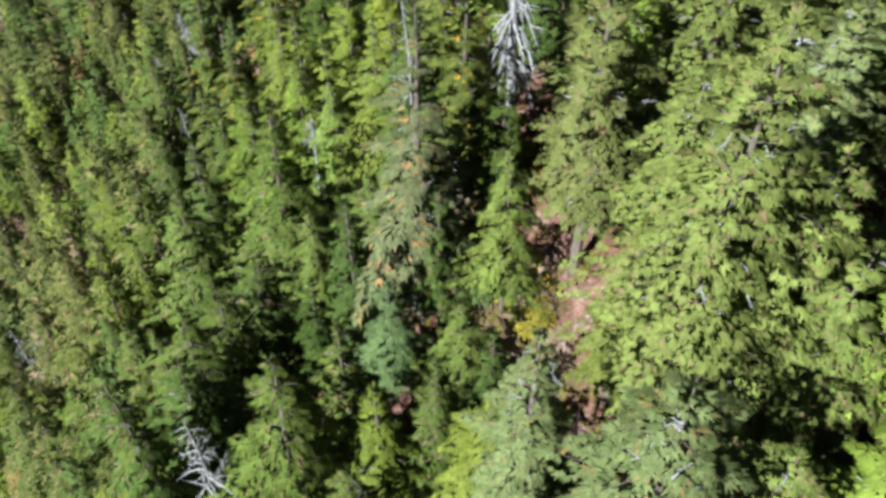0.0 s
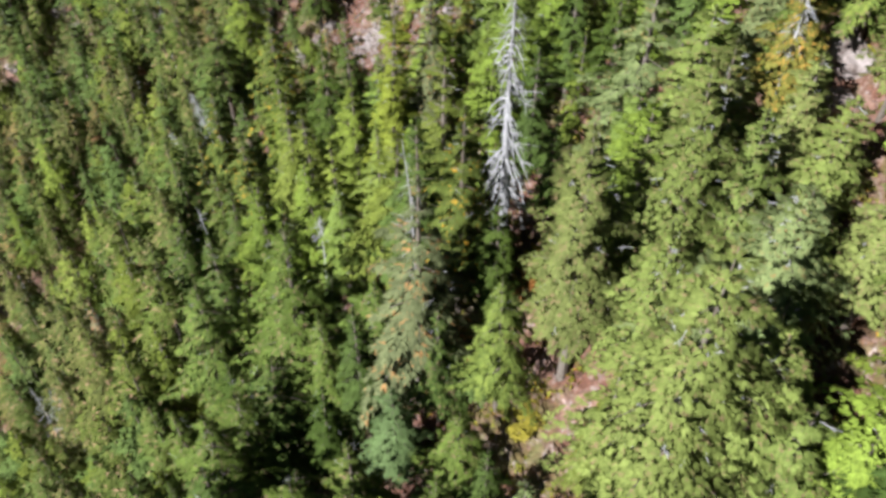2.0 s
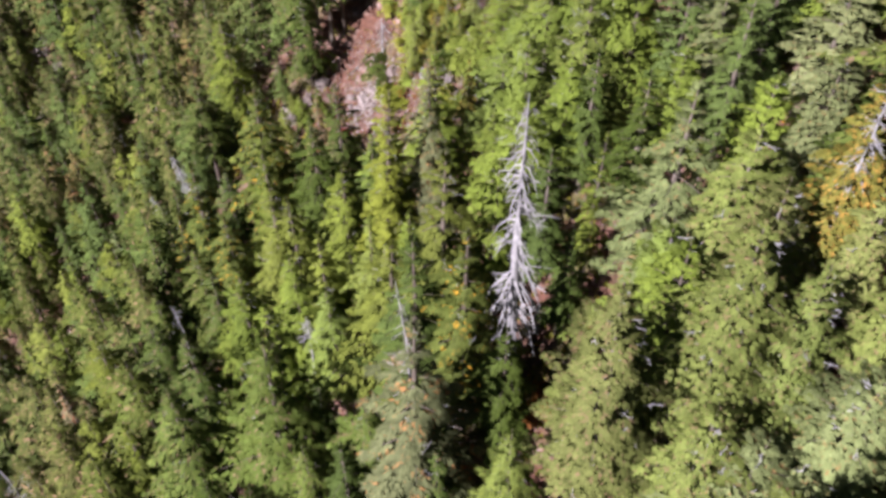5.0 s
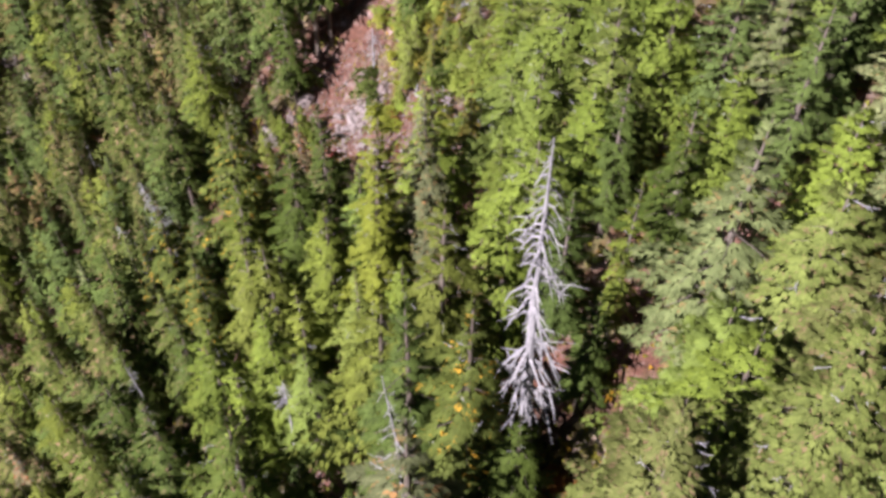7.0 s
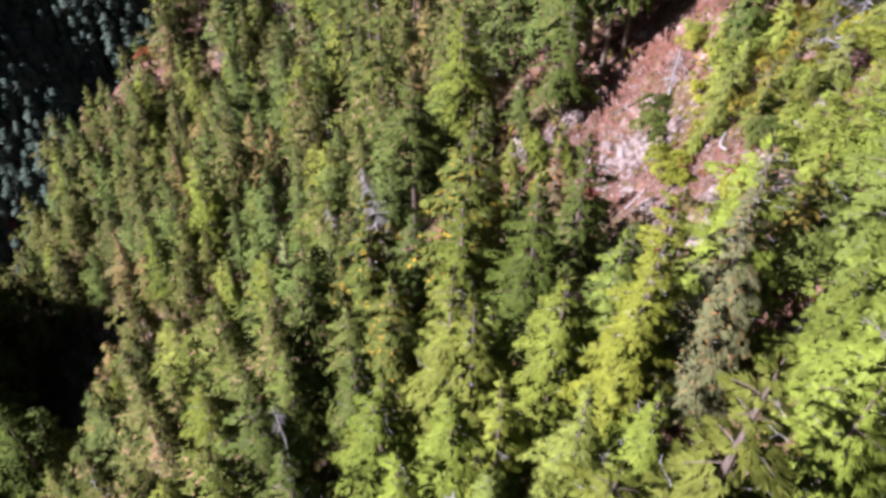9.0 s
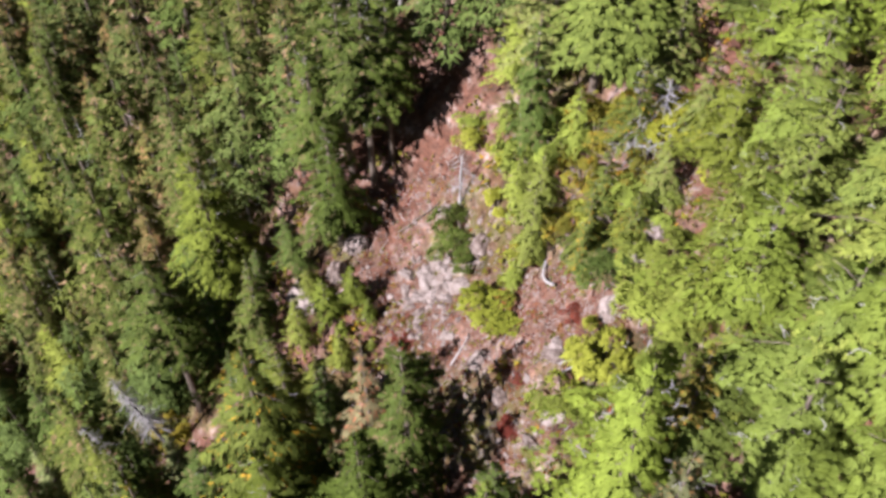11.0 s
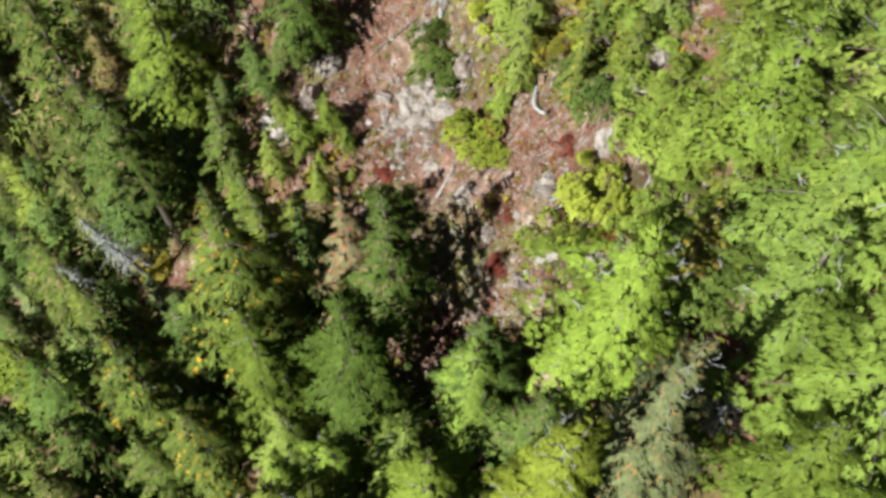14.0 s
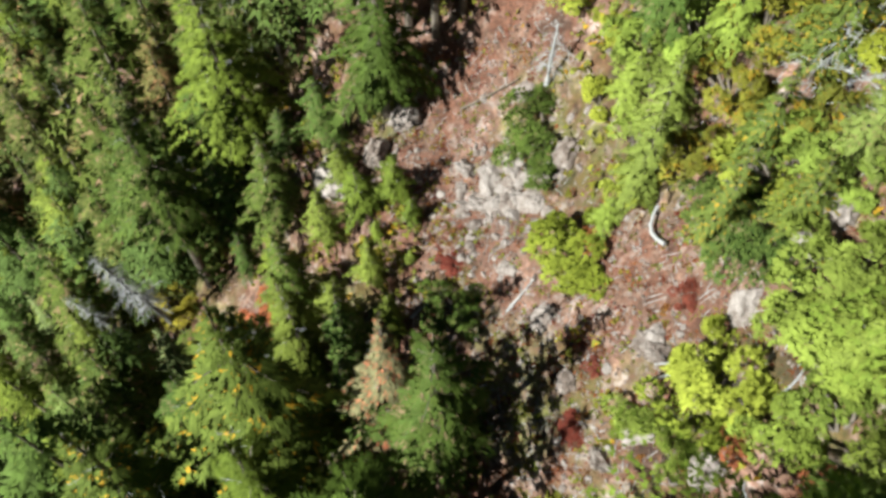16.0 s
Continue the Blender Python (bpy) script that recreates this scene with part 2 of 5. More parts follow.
def height(x, y):
    """The mountainside: it climbs to the right, a little ahead, and breaks off into a valley on the left."""
    x, y = np.asarray(x, float), np.asarray(y, float)
    v = y - 60.0
    run = np.where(v > 80, 80 + (v - 80) * 0.15, np.where(v < -70, -70 + (v + 70) * 0.3, v))
    side = np.where(x > 45, 45 + 60 * (1 - np.exp(-(x - 45) / 60)), x)
    z = 26.0 + 1.0 * side + 0.34 * run - 0.006 * np.clip(side, -95, 45) * np.clip(run, -70, 80)
    brink = -92.0 + 0.12 * (v - 45) + 1.1 * np.maximum(0.0, y - 117)
    over = np.maximum(0.0, brink - x)
    z = z - 1.3 * over * over / (over + 12)
    z = z - hump(x, y, 17.5, 20.5, 7.5, 9, 8.5) + hump(x, y, -15, 24, 10, 14, 12.0) + hump(x, y, -26, 49, 13, 11, 5.0) + hump(x, y, -54, 83, 12, 10, 7.0) - hump(x, y, -57, 106, 30, 28, 9.5) - hump(x, y, -7.2, 78.5, 4.6, 8.5, 3.6) + hump(x, y, 4, 69, 3, 4, 1.0)
    # unseen hill beyond the brink, added so its shadow falls on the hollow
    z = z + hump(x, y, -114, 46, 20, 26, 118.0)
    near = np.exp(-(np.maximum(0, np.abs(x + 20) - 60) / 40) ** 2 - (np.maximum(0, np.abs(y - 65) - 70) / 50) ** 2)
    z = z + lumps(x, y) * near
    away = -x - 228 + 0.18 * (y - 270)
    wall = -195 + np.where(away > 0, 0.66 * away, 0.25 * away)
    wall = np.where(away > 210, -195 + 0.66 * 210 - 0.3 * (away - 210), wall)
    swell = 9 * np.sin(y * 0.031 + 1) + 5 * np.sin(y * 0.083 + x * 0.02)
    return np.maximum(np.maximum(z, wall + swell), -215.0)


def spread(lo, hi, step, far, grow=1.28):
    """Even steps between lo and hi, then ever wider ones out to far."""
    mid, out, d = list(np.arange(lo, hi + step / 2, step)), [], step
    while sum(out) < far:
        d *= grow
        out.append(d)
    tail = np.cumsum(out)
    return np.array([*(lo - tail[::-1]), *mid, *(mid[-1] + tail)])


def mesh_from(name, verts, faces, mat, smooth=False, normals=None):
    me = bpy.data.meshes.new(name)
    me.from_pydata(verts, [], faces)
    me.materials.append(mat)
    if normals is not None:
        me.normals_split_custom_set_from_vertices(normals)
    if smooth:
        me.polygons.foreach_set("use_smooth", [True] * len(me.polygons))
    me.update()
    return me


gx, gy = spread(-100, 32, 0.8, 3500), spread(2, 136, 0.8, 3500)
GX, GY = np.meshgrid(gx, gy)
GZ = height(GX, GY)
nx = len(gx)
gv = np.stack([GX.ravel(), GY.ravel(), GZ.ravel()], 1).tolist()
gf = [(j * nx + i, j * nx + i + 1, (j + 1) * nx + i + 1, (j + 1) * nx + i) for j in range(len(gy) - 1) for i in range(nx - 1)]
ground = tagged(new("ground", mesh_from("ground", gv, gf, FLOOR, True)), "steep mountainside of reddish soil, litter and moss", "ground", kind="structure")


def base_at(x, y):
    return float(height(x, y))


# ---------------------------------------------------------------- trees
def kites(rng, at, way, length, width, lift, fan=1, heart=None):
    """Needle sprays from at along way: fan narrow three-cornered blades each, side by side. All arguments but fan and heart are arrays of one length.
    heart: the x and y of the stem, or None for a bush; blades face away from it. Returns vertices, faces and the vertices' normals."""
    n = len(at)
    way = way / np.linalg.norm(way, axis=1)[:, None]
    up = np.tile((0, 0, 1.0), (n, 1)) + rng.normal(0, lift, (n, 3))
    side = np.cross(way, up)
    side /= np.linalg.norm(side, axis=1)[:, None] + 1e-6
    out = []
    for k in range(fan):
        a = 0.0 if fan == 1 else (k / (fan - 1) - 0.5) * 1.15
        turn = (a + rng.normal(0, 0.15, n))[:, None]
        d = way * np.cos(turn) + side * np.sin(turn)
        s = side * np.cos(turn) - way * np.sin(turn)
        ln = length * (1.0 - 0.3 * abs(a)) * rng.uniform(0.8, 1.15, n)
        root = at + d * (ln * 0.12)[:, None]
        droop = np.zeros((n, 3))
        droop[:, 2] = -(0.1 + 0.12 * abs(a)) * ln + rng.normal(0, 0.06, n) * ln
        half = s * (width * 0.5)[:, None]
        out.append(np.stack([root + half, at + d * ln[:, None] + droop, root - half], 1))
    tri = np.concatenate(out)
    flat = np.cross(tri[:, 1] - tri[:, 0], tri[:, 2] - tri[:, 0])
    flat /= np.linalg.norm(flat, axis=1)[:, None] + 1e-9
    c = tri.mean(1)
    if heart is None:
        face = c - (0, 0, 0.25)
    else:
        face = np.stack([c[:, 0] - heart[0], c[:, 1] - heart[1], np.zeros(len(c))], 1)
    face /= np.linalg.norm(face, axis=1)[:, None] + 1e-6
    face[:, 2] += 0.5
    face /= np.linalg.norm(face, axis=1)[:, None]
    back = (flat * face).sum(1) < 0
    tri[back] = tri[back][:, ::-1]
    flat[back] *= -1
    normal = 0.6 * face + 0.4 * flat
    normal /= np.linalg.norm(normal, axis=1)[:, None]
    return tri.reshape(-1, 3), (np.arange(n * fan)[:, None] * 3 + np.arange(3)).tolist(), np.repeat(normal, 3, 0)


def tube(points, radii, sides=6):
    """A tapered tube along points: vertices and faces."""
    verts, faces = [], []
    for i, (p, r) in enumerate(zip(points, radii)):
        d = Vector(points[min(i + 1, len(points) - 1)]) - Vector(points[max(i - 1, 0)])
        q = d.to_track_quat("Z", "Y")
        for k in range(sides):
            a = 2 * math.pi * k / sides
            verts.append(Vector(p) + q @ Vector((r * math.cos(a), r * math.sin(a), 0)))
    for i in range(len(points) - 1):
        for k in range(sides):
            a, b = i * sides + k, i * sides + (k + 1) % sides
            faces.append((a, b, b + sides, a + sides))
    faces.append(tuple(range(sides))[::-1])
    faces.append(tuple(range((len(points) - 1) * sides, len(points) * sides)))
    return verts, faces


def joined(pieces):
    verts, faces = [], []
    for v, f in pieces:
        k = len(verts)
        verts.extend(tuple(p) for p in v)
        faces.extend(tuple(i + k for i in face) for face in f)
    return verts, faces


def conifer(seed, tall, radius, levels, per, sprays, droop=0.35, bare=0.1, blade=0.3, point=0.85, ragged=0.25, rise=0.15, fan=1, slim=0.3, spread=0.3, gaps=0.12, splay=1.0):
    """Trunk with limbs, and a crown of needle sprays: (verts, faces) of each. tall and radius in metres, bare: share of clear trunk."""
    rng = np.random.default_rng(seed)
    lean = rng.normal(0, 0.012, 2) * tall
    stem = [(lean[0] * s * s, lean[1] * s * s, tall * s - 0.6 * (s == 0)) for s in (0, 0.25, 0.5, 0.75, 1.0)]
    wood = [tube(stem, [0.017 * tall * (1 - s) ** 0.8 + 0.015 for s in (0, 0.25, 0.5, 0.75, 1.0)], 7)]
    at, way, length, width = [], [], [], []
    patchy = rng.uniform(0, 6.28, 4)
    for i in range(levels):
        f = bare + (1 - bare) * (i + rng.uniform(-0.15, 0.15)) / levels
        f = min(max(f, bare), 0.985)
        z0 = tall * f
        full = radius * ((1 - f) / (1 - bare)) ** point + 0.12
        if f < bare + 0.15:
            full *= 0.65 + 0.35 * (f - bare) / 0.15
        n = max(3, int(round(per * (0.45 + 0.55 * full / radius))))
        a0 = rng.uniform(0, 6.28)
        tier = (1.1 if i % 2 else 0.84) * rng.uniform(0.9, 1.1)
        for k in range(n):
            a = a0 + 6.283 * k / n + rng.normal(0, 0.2)
            reach = full * tier * (1 - 0.45 * ragged + ragged * (np.sin(2 * a + patchy[0] + 5 * f) * 0.5 + np.sin(3 * a + patchy[1] - 9 * f) * 0.5) + rng.normal(0, ragged * 0.5))
            reach = max(0.15, reach)
            if f < 0.85 and rng.uniform() < gaps:
                continue
            out = np.array((math.cos(a), math.sin(a), 0.0))
            side = np.array((-math.sin(a), math.cos(a), 0.0))
            base = np.array((lean[0] * f * f, lean[1] * f * f, z0 + rng.normal(0, 0.005) * tall))
            up = rise + 0.75 * max(0, f - 0.6)
            drop = droop * (1.15 - 0.7 * f)
            m = max(5, int(sprays * (0.3 + 0.7 * reach / radius)))
            s = (np.arange(m) + rng.uniform(0.2, 0.8, m)) / m
            s = 0.18 + 0.82 * s
            sgn = np.where(np.arange(m) % 2 == 0, 1.0, -1.0)
            path = base + out * (s * reach)[:, None]
            path[:, 2] += up * reach * s - drop * reach * s * s
            off = rng.uniform(0.0, 1.0, m) * spread * (1.08 - s)
            path += side * (sgn * off * reach)[:, None]
            path[:, 2] -= 0.35 * off * reach
            ang = rng.uniform(0.3, 0.95, m) * (1 - 0.4 * s) * splay
            heading = out * np.cos(ang)[:, None] + side * (sgn * np.sin(ang))[:, None]
            heading[:, 2] += up - 2 * drop * s + rng.normal(0, 0.1, m)
            long = blade * min(1.3, 0.3 + 0.6 * reach) * (1.25 - 0.5 * s) * rng.uniform(0.7, 1.35, m)
            at.append(path)
            way.append(heading)
            length.append(long)
            width.append(long * rng.uniform(0.75, 1.25, m) * slim)
            if k % 2 == 0 and f < 0.9:
                tip = base + out * reach * 0.8
                tip[2] += up * reach * 0.8 - drop * reach * 0.64
                mid = base + out * reach * 0.4
                mid[2] += up * reach * 0.4 - drop * reach * 0.16
                wood.append(tube([tuple(base), tuple(mid), tuple(tip)], [0.0035 * tall * (1.1 - f), 0.02, 0.008], 3))
    top = np.array((lean[0], lean[1], tall))
    m = 6
    at.append(np.tile(top - (0, 0, 0.45), (m, 1)))
    th = rng.uniform(0, 6.28, m)
    way.append(np.stack([0.35 * np.cos(th), 0.35 * np.sin(th), np.ones(m)], 1))
    length.append(np.full(m, 0.55))
    width.append(np.full(m, 0.14))
    crown = kites(rng, np.concatenate(at), np.concatenate(way), np.concatenate(length), np.concatenate(width), 0.35, fan, lean * 0.5)
    return joined(wood), crown


def snag(seed, tall, girth, branches, reach, droop=0.5, bottom=0.12, crook=0.01):
    """A dead tree: bleached stem and bare, hanging, forked branches. (stem, list of branches)"""
    rng = np.random.default_rng(seed)
    ss = np.linspace(0, 1, 7)
    bend = np.cumsum(rng.normal(0, crook * tall, (7, 2)), 0) * 0.5
    stem = [(bend[i, 0], bend[i, 1], tall * s - 0.6 * (s == 0)) for i, s in enumerate(ss)]
    out = []
    for k in range(branches):
        f = bottom + (0.97 - bottom) * (k + rng.uniform(0, 0.8)) / branches
        i = min(int(f * 6), 5)
        c = np.array(stem[i]) * (1 - (f * 6 - i)) + np.array(stem[i + 1]) * (f * 6 - i)
        a = rng.uniform(0, 6.28)
        ln = reach * (1 - f) ** 0.6 * rng.uniform(0.45, 1.15) + 0.2
        d = np.array((math.cos(a), math.sin(a), 0))
        pts = []
        for s in (0, 0.35, 0.7, 1.0):
            p = c + d * ln * s + rng.normal(0, 0.05 * ln * s, 3)
            p[2] += 0.1 * ln * s - droop * ln * s * s
            pts.append(tuple(p))
        r0 = 0.014 + 0.03 * ln * girth / 0.25
        limb = [tube(pts, [r0, r0 * 0.75, r0 * 0.5, 0.008], 5)]
        for q in range(rng.integers(1, 4)):
            j = rng.integers(1, 3)
            c2 = np.array(pts[j])
            d2 = d + rng.normal(0, 0.6, 3)
            d2[2] -= 0.45
            l2 = ln * rng.uniform(0.25, 0.5)
            mid = c2 + d2 * l2 * 0.5 + rng.normal(0, 0.04, 3)
            limb.append(tube([tuple(c2), tuple(mid), tuple(c2 + d2 * l2 + np.array((0, 0, -0.1 * l2)))], [r0 * 0.5, r0 * 0.4, 0.008], 4))
        out.append(joined(limb))
    return tube(stem, [girth * (1 - s) ** 0.85 + 0.02 for s in ss], 8), out


def part(name, mesh, parent, label="", kind=""):
    ob = new(name, mesh)
    ob.parent = parent
    return tagged(ob, label, kind=kind)


class Stand:
    """One kind of tree, built once in a few forms that its trees share."""

    def __init__(self, name, needles, forms, twigs=None):
        self.name, self.needles, self.forms, self.tinted = name, needles, [], {}
        for tall, (wood, crown) in forms:
            dead = None
            if twigs:
                dead = mesh_from("dead_branch", *twigs(tall), DEAD)
            self.forms.append((tall, mesh_from("trunk", *wood, BARK), mesh_from("crown", crown[0], crown[1], needles, normals=crown[2]), dead))

    def plant(self, x, y, tall, label, form=0, turn=0.0, wide=1.0, group="", name=None, needles=None, tilt=(0, 0), sink=0.0):
        t0, trunk, crown, dead = self.forms[form % len(self.forms)]
        ob = tagged(new(name or self.name), label, "tree", group)
        k = tall / t0
        ob.matrix_world = pose(x, y, base_at(x, y) - sink, tilt[0], tilt[1], turn) @ Matrix.Diagonal((k * wide, k * wide, k, 1))
        part("trunk", trunk, ob)
        if needles:
            key = (form % len(self.forms), needles.name)
            if key not in self.tinted:
                crown = crown.copy()
                crown.materials.clear()
                crown.materials.append(needles)
                self.tinted[key] = crown
            crown = self.tinted[key]
        part("crown", crown, ob)
        if dead:
            part("dead_branch", dead, ob, "bleached dead branches among the sprays", "stuff")
        return ob


def dead_twigs(tall, seed=5, n=14, radius=2.6, thick=1.0):
    """Tufts of short, crooked, bleached twigs that show between the sprays of a crown."""
    rng = np.random.default_rng(seed + int(tall * 10))
    out = []
    for k in range(n):
        f = rng.uniform(0.35, 0.95)
        a = rng.uniform(0, 6.28)
        r = radius * (1 - f) ** 0.75 * rng.uniform(0.65, 0.95) + 0.1
        c = np.array((r * math.cos(a), r * math.sin(a), tall * f))
        d = np.array((math.cos(a + rng.normal(0, 0.9)), math.sin(a + rng.normal(0, 0.9)), rng.uniform(-0.3, 0.4)))
        ln = rng.uniform(0.14, 0.42)
        r0 = rng.uniform(0.022, 0.05) * thick
        p, pts = c - d * 0.15, []
        for q in range(4):
            pts.append(tuple(p))
            p = p + (d + rng.normal(0, 0.45, 3)) * ln * 0.4
        out.append(tube(pts, [r0, r0 * 0.9, r0 * 0.7, 0.01], 5))
        for q in range(int(rng.integers(1, 4))):
            m = np.array(pts[1 + q % 2])
            w = d + rng.normal(0, 0.9, 3)
            out.append(tube([tuple(m), tuple(m + w * ln * 0.25), tuple(m + w * ln * 0.45 + rng.normal(0, 0.05, 3))], [r0 * 0.7, r0 * 0.6, 0.008], 4))
    return joined(out)


hemlocks = Stand("hemlock_tree", HEMLOCK, [(14.0, conifer(11 + k, 14.0, r, 15, 9, 42, droop=d, bare=0.2, blade=0.36, fan=4, ragged=0.42, point=p, slim=0.24)) for k, (r, d, p) in enumerate(((3.7, 0.6, 0.84), (3.1, 0.7, 0.9), (4.1, 0.55, 0.8), (2.6, 0.6, 0.95)))], lambda t: dead_twigs(t, 3, 12, 2.4, 0.32))
firs = Stand("fir_tree", FIR, [(13.0, conifer(31 + k, 13.0, r, 16, 9, 42, droop=0.28, bare=0.16, blade=0.31, rise=0.1, ragged=0.34, fan=4, point=0.9, slim=0.24)) for k, r in enumerate((3.0, 3.5, 2.4))])
cedars = Stand("cedar_tree", CEDAR, [(15.0, conifer(51 + k, 15.0, r, 17, 10, 60, droop=0.55, bare=0.22, blade=0.34, point=0.68, ragged=0.42, rise=0.28, fan=4, slim=0.3, spread=0.5, gaps=0.2)) for k, r in enumerate((3.7, 3.2, 4.1))], lambda t: dead_twigs(t, 5, 13, 2.6, 0.75))
thin = Stand("sparse_hemlock_tree", AUTUMN, [(12.0, conifer(71 + k, 12.0, r * 0.85, 20, 5, 13, droop=0.5, blade=0.42, ragged=0.5, fan=5, slim=0.24)) for k, r in enumerate((1.8, 2.2))], lambda t: dead_twigs(t, 9, 18, 1.7))

fine_cedars = Stand("cedar_tree", CEDAR, [(9.0, conifer(81 + k, 9.0, r, 13, 9, 125, droop=0.6, bare=0.2, blade=0.19, point=0.64, ragged=0.42, rise=0.3, fan=5, slim=0.2, spread=0.5, gaps=0.2)) for k, r in enumerate((2.8, 2.5, 3.1))], lambda t: dead_twigs(t, 5, 26, 2.6, 0.36))
fine_firs = Stand("fir_tree", FIR, [(19.0, conifer(91 + k, 19.0, r, 30, 10, 58, droop=0.4, blade=0.27, point=0.88, ragged=0.4, rise=0.2, fan=4, slim=0.26, spread=0.4, gaps=0.16)) for k, r in enumerate((3.3, 3.0))], lambda t: dead_twigs(t, 7, 30, 2.4, 0.36))
tall_cedars = Stand("cedar_tree", OLIVE, [(18.0, conifer(101 + k, 18.0, r, 22, 10, 84, droop=0.55, bare=0.28, blade=0.27, point=0.66, ragged=0.4, rise=0.28, fan=4, slim=0.3, spread=0.5, gaps=0.2)) for k, r in enumerate((4.4, 3.9))], lambda t: dead_twigs(t, 11, 50, 3.4, 0.8))

clear_hemlocks = Stand("hemlock_tree", HEMLOCK, [(14.0, conifer(121 + k, 14.0, r, 11, 9, 44, droop=0.6, bare=0.42, blade=0.36, fan=4, ragged=0.42, point=0.75, slim=0.24)) for k, r in enumerate((3.2, 2.8))], lambda t: dead_twigs(t, 13, 12, 2.0, 0.4))

# bare and open ground: centre, half-lengths, turn in degrees
CLEARINGS = [(-1.5, 72.1, 1.1, 1.2, 0), (-2.6, 30.0, 1.6, 1.3, 30), (2.4, 29.2, 2.2, 1.1, 10), (-4.4, 28.6, 1.5, 1.1, 20), (10.8, 25.0, 1.6, 1.0, 20), (4.4, 34.9, 0.7, 1.2, 0), (6.4, 36.8, 0.9, 0.6, 0), (18.8, 23.1, 1.3, 1.5, 0), (-9.2, 83.2, 3.2, 2.6, 0), (-6.9, 83.0, 1.5, 3.0, 0), (1.2, 67.6, 2.2, 1.9, 0), (-4.2, 68.5, 4.6, 8.5, 12), (-8.8, 79.0, 3.6, 5.5, 22), (0.6, 73.4, 4.0, 4.4, 20), (18.6, 34.6, 0.8, 5.0, -30), (6.6, 29.8, 2.3, 1.2, 12), (6.6, 28.0, 1.3, 2.0, 0), (-9.2, 73.2, 1.9, 2.6, 0), (13.0, 21.0, 0.5, 0.8, 0), (-13.2, 78.3, 2.0, 2.4, 0),
             (-87, 122.5, 2.6, 3, 0), (-60, 114, 2.6, 7.0, 12), (-74, 119.5, 4.4, 6.5, 0), (-84.5, 117.5, 4.8, 5.6, 0), (-57.5, 113.5, 2.4, 4.4, 20), (-56, 111.3, 1.2, 2, 0), (-78, 74, 1.6, 2.2, 30), (3.0, 57.2, 0.7, 2.6, 0), (-27, 75, 2.4, 1.6, 0), (-23.6, 75.2, 2.8, 1.5, 25), (-18.4, 73.2, 1.5, 1.4, 0), (-27.0, 72.0, 2.6, 2.6, 0), (-39, 106, 2.8, 4.2, 0)]


def open_ground(x, y):
    for cx, cy, a, b, turn in CLEARINGS:
        c, s = math.cos(radians(turn)), math.sin(radians(turn))
        u, w = (x - cx) * c + (y - cy) * s, -(x - cx) * s + (y - cy) * c
        if (u / a) ** 2 + (w / b) ** 2 < 1:
            return True
    return False


taken = []


def free(x, y, gap):
    return all((x - a) ** 2 + (y - b) ** 2 > (gap * 0.5 + g * 0.5) ** 2 for a, b, g in taken)


def place(stand, x, y, tall, label, gap=2.6, **more):
    taken.append((x, y, gap))
    return stand.plant(x, y, tall, label, **more)


def crown_to(stand, x, y, top, label, **more):
    """A tree whose tip stands at the height top."""
    return place(stand, x, y, top - base_at(x, y), label, **more)


def dead_tree(x, y, tall, label, seed, girth=0.2, branches=30, reach=1.5, droop=0.6, bottom=0.3, tilt=(0, 0), gap=2.0, crook=0.01):
    ob = tagged(new("dead_tree"), label, "dead tree")
    ob.matrix_world = pose(x, y, base_at(x, y), tilt[0], tilt[1], 0)
    stem, limbs = snag(seed, tall, girth, branches, reach, droop, bottom, crook)
    part("trunk", mesh_from("trunk", *stem, DEAD), ob)
    for limb in limbs:
        part("branch", mesh_from("branch", *limb, DEAD), ob)
    taken.append((x, y, gap))
    return ob


# ---------------------------------------------------------------- trees that stand out
dead_tree(3.9, 40.6, 24.4, "tall bleached dead conifer with hanging bare branches", 3, 0.4, 105, 2.3, 1.55, 0.36, gap=3.0, crook=0.006)
dead_tree(-12.4, 21.1, 18.0, "bleached dead treetop with crooked bare branches", 12, 0.34, 46, 2.6, 0.3, 0.5)
dead_tree(-18.8, 48.3, 24.6 - base_at(-18.8, 48.3), "forked grey dead top above a living hemlock", 21, 0.2, 12, 1.1, -0.2, 0.88, crook=0.012)
crown_to(hemlocks, -18.6, 47.7, 22.4, "green hemlock round a forked dead top", form=1, turn=70, gap=2.0, wide=1.0)
dead_tree(-9.6, 47.1, 24.9 - base_at(-9.6, 47.1), "small white dead top between hemlocks", 53, 0.14, 40, 1.5, 0.6, 0.8, gap=1.2)
dead_tree(-43.1, 52.7, 15.0, "grey dead tree with drooping bare branches", 57, 0.22, 46, 2.4, 0.6, 0.4)
dead_tree(-5.8, 80.7, 4.0, "pale dead stems at the edge of the bank", 59, 0.12, 26, 1.2, 0.5, 0.3, gap=0.8)
dead_tree(-46.0, 54.0, 16.0, "grey dead tree with bare twigs", 24, 0.2, 34, 2.0, 0.5, 0.35)
dead_tree(-2.1, 35.9, 24.8, "pale broken dead top among browning sprays", 27, 0.16, 30, 1.2, 0.6, 0.6, crook=0.015)
dead_tree(-25.2, 74.4, 11.0, "leaning grey snag with drooping dead twigs", 31, 0.2, 130, 1.3, 0.8, 0.42, tilt=(6, -8))
dead_tree(-28.6, 74.0, 9.8, "leaning grey snag bare of needles", 33, 0.18, 120, 1.1, 0.8, 0.4, tilt=(5, -7))

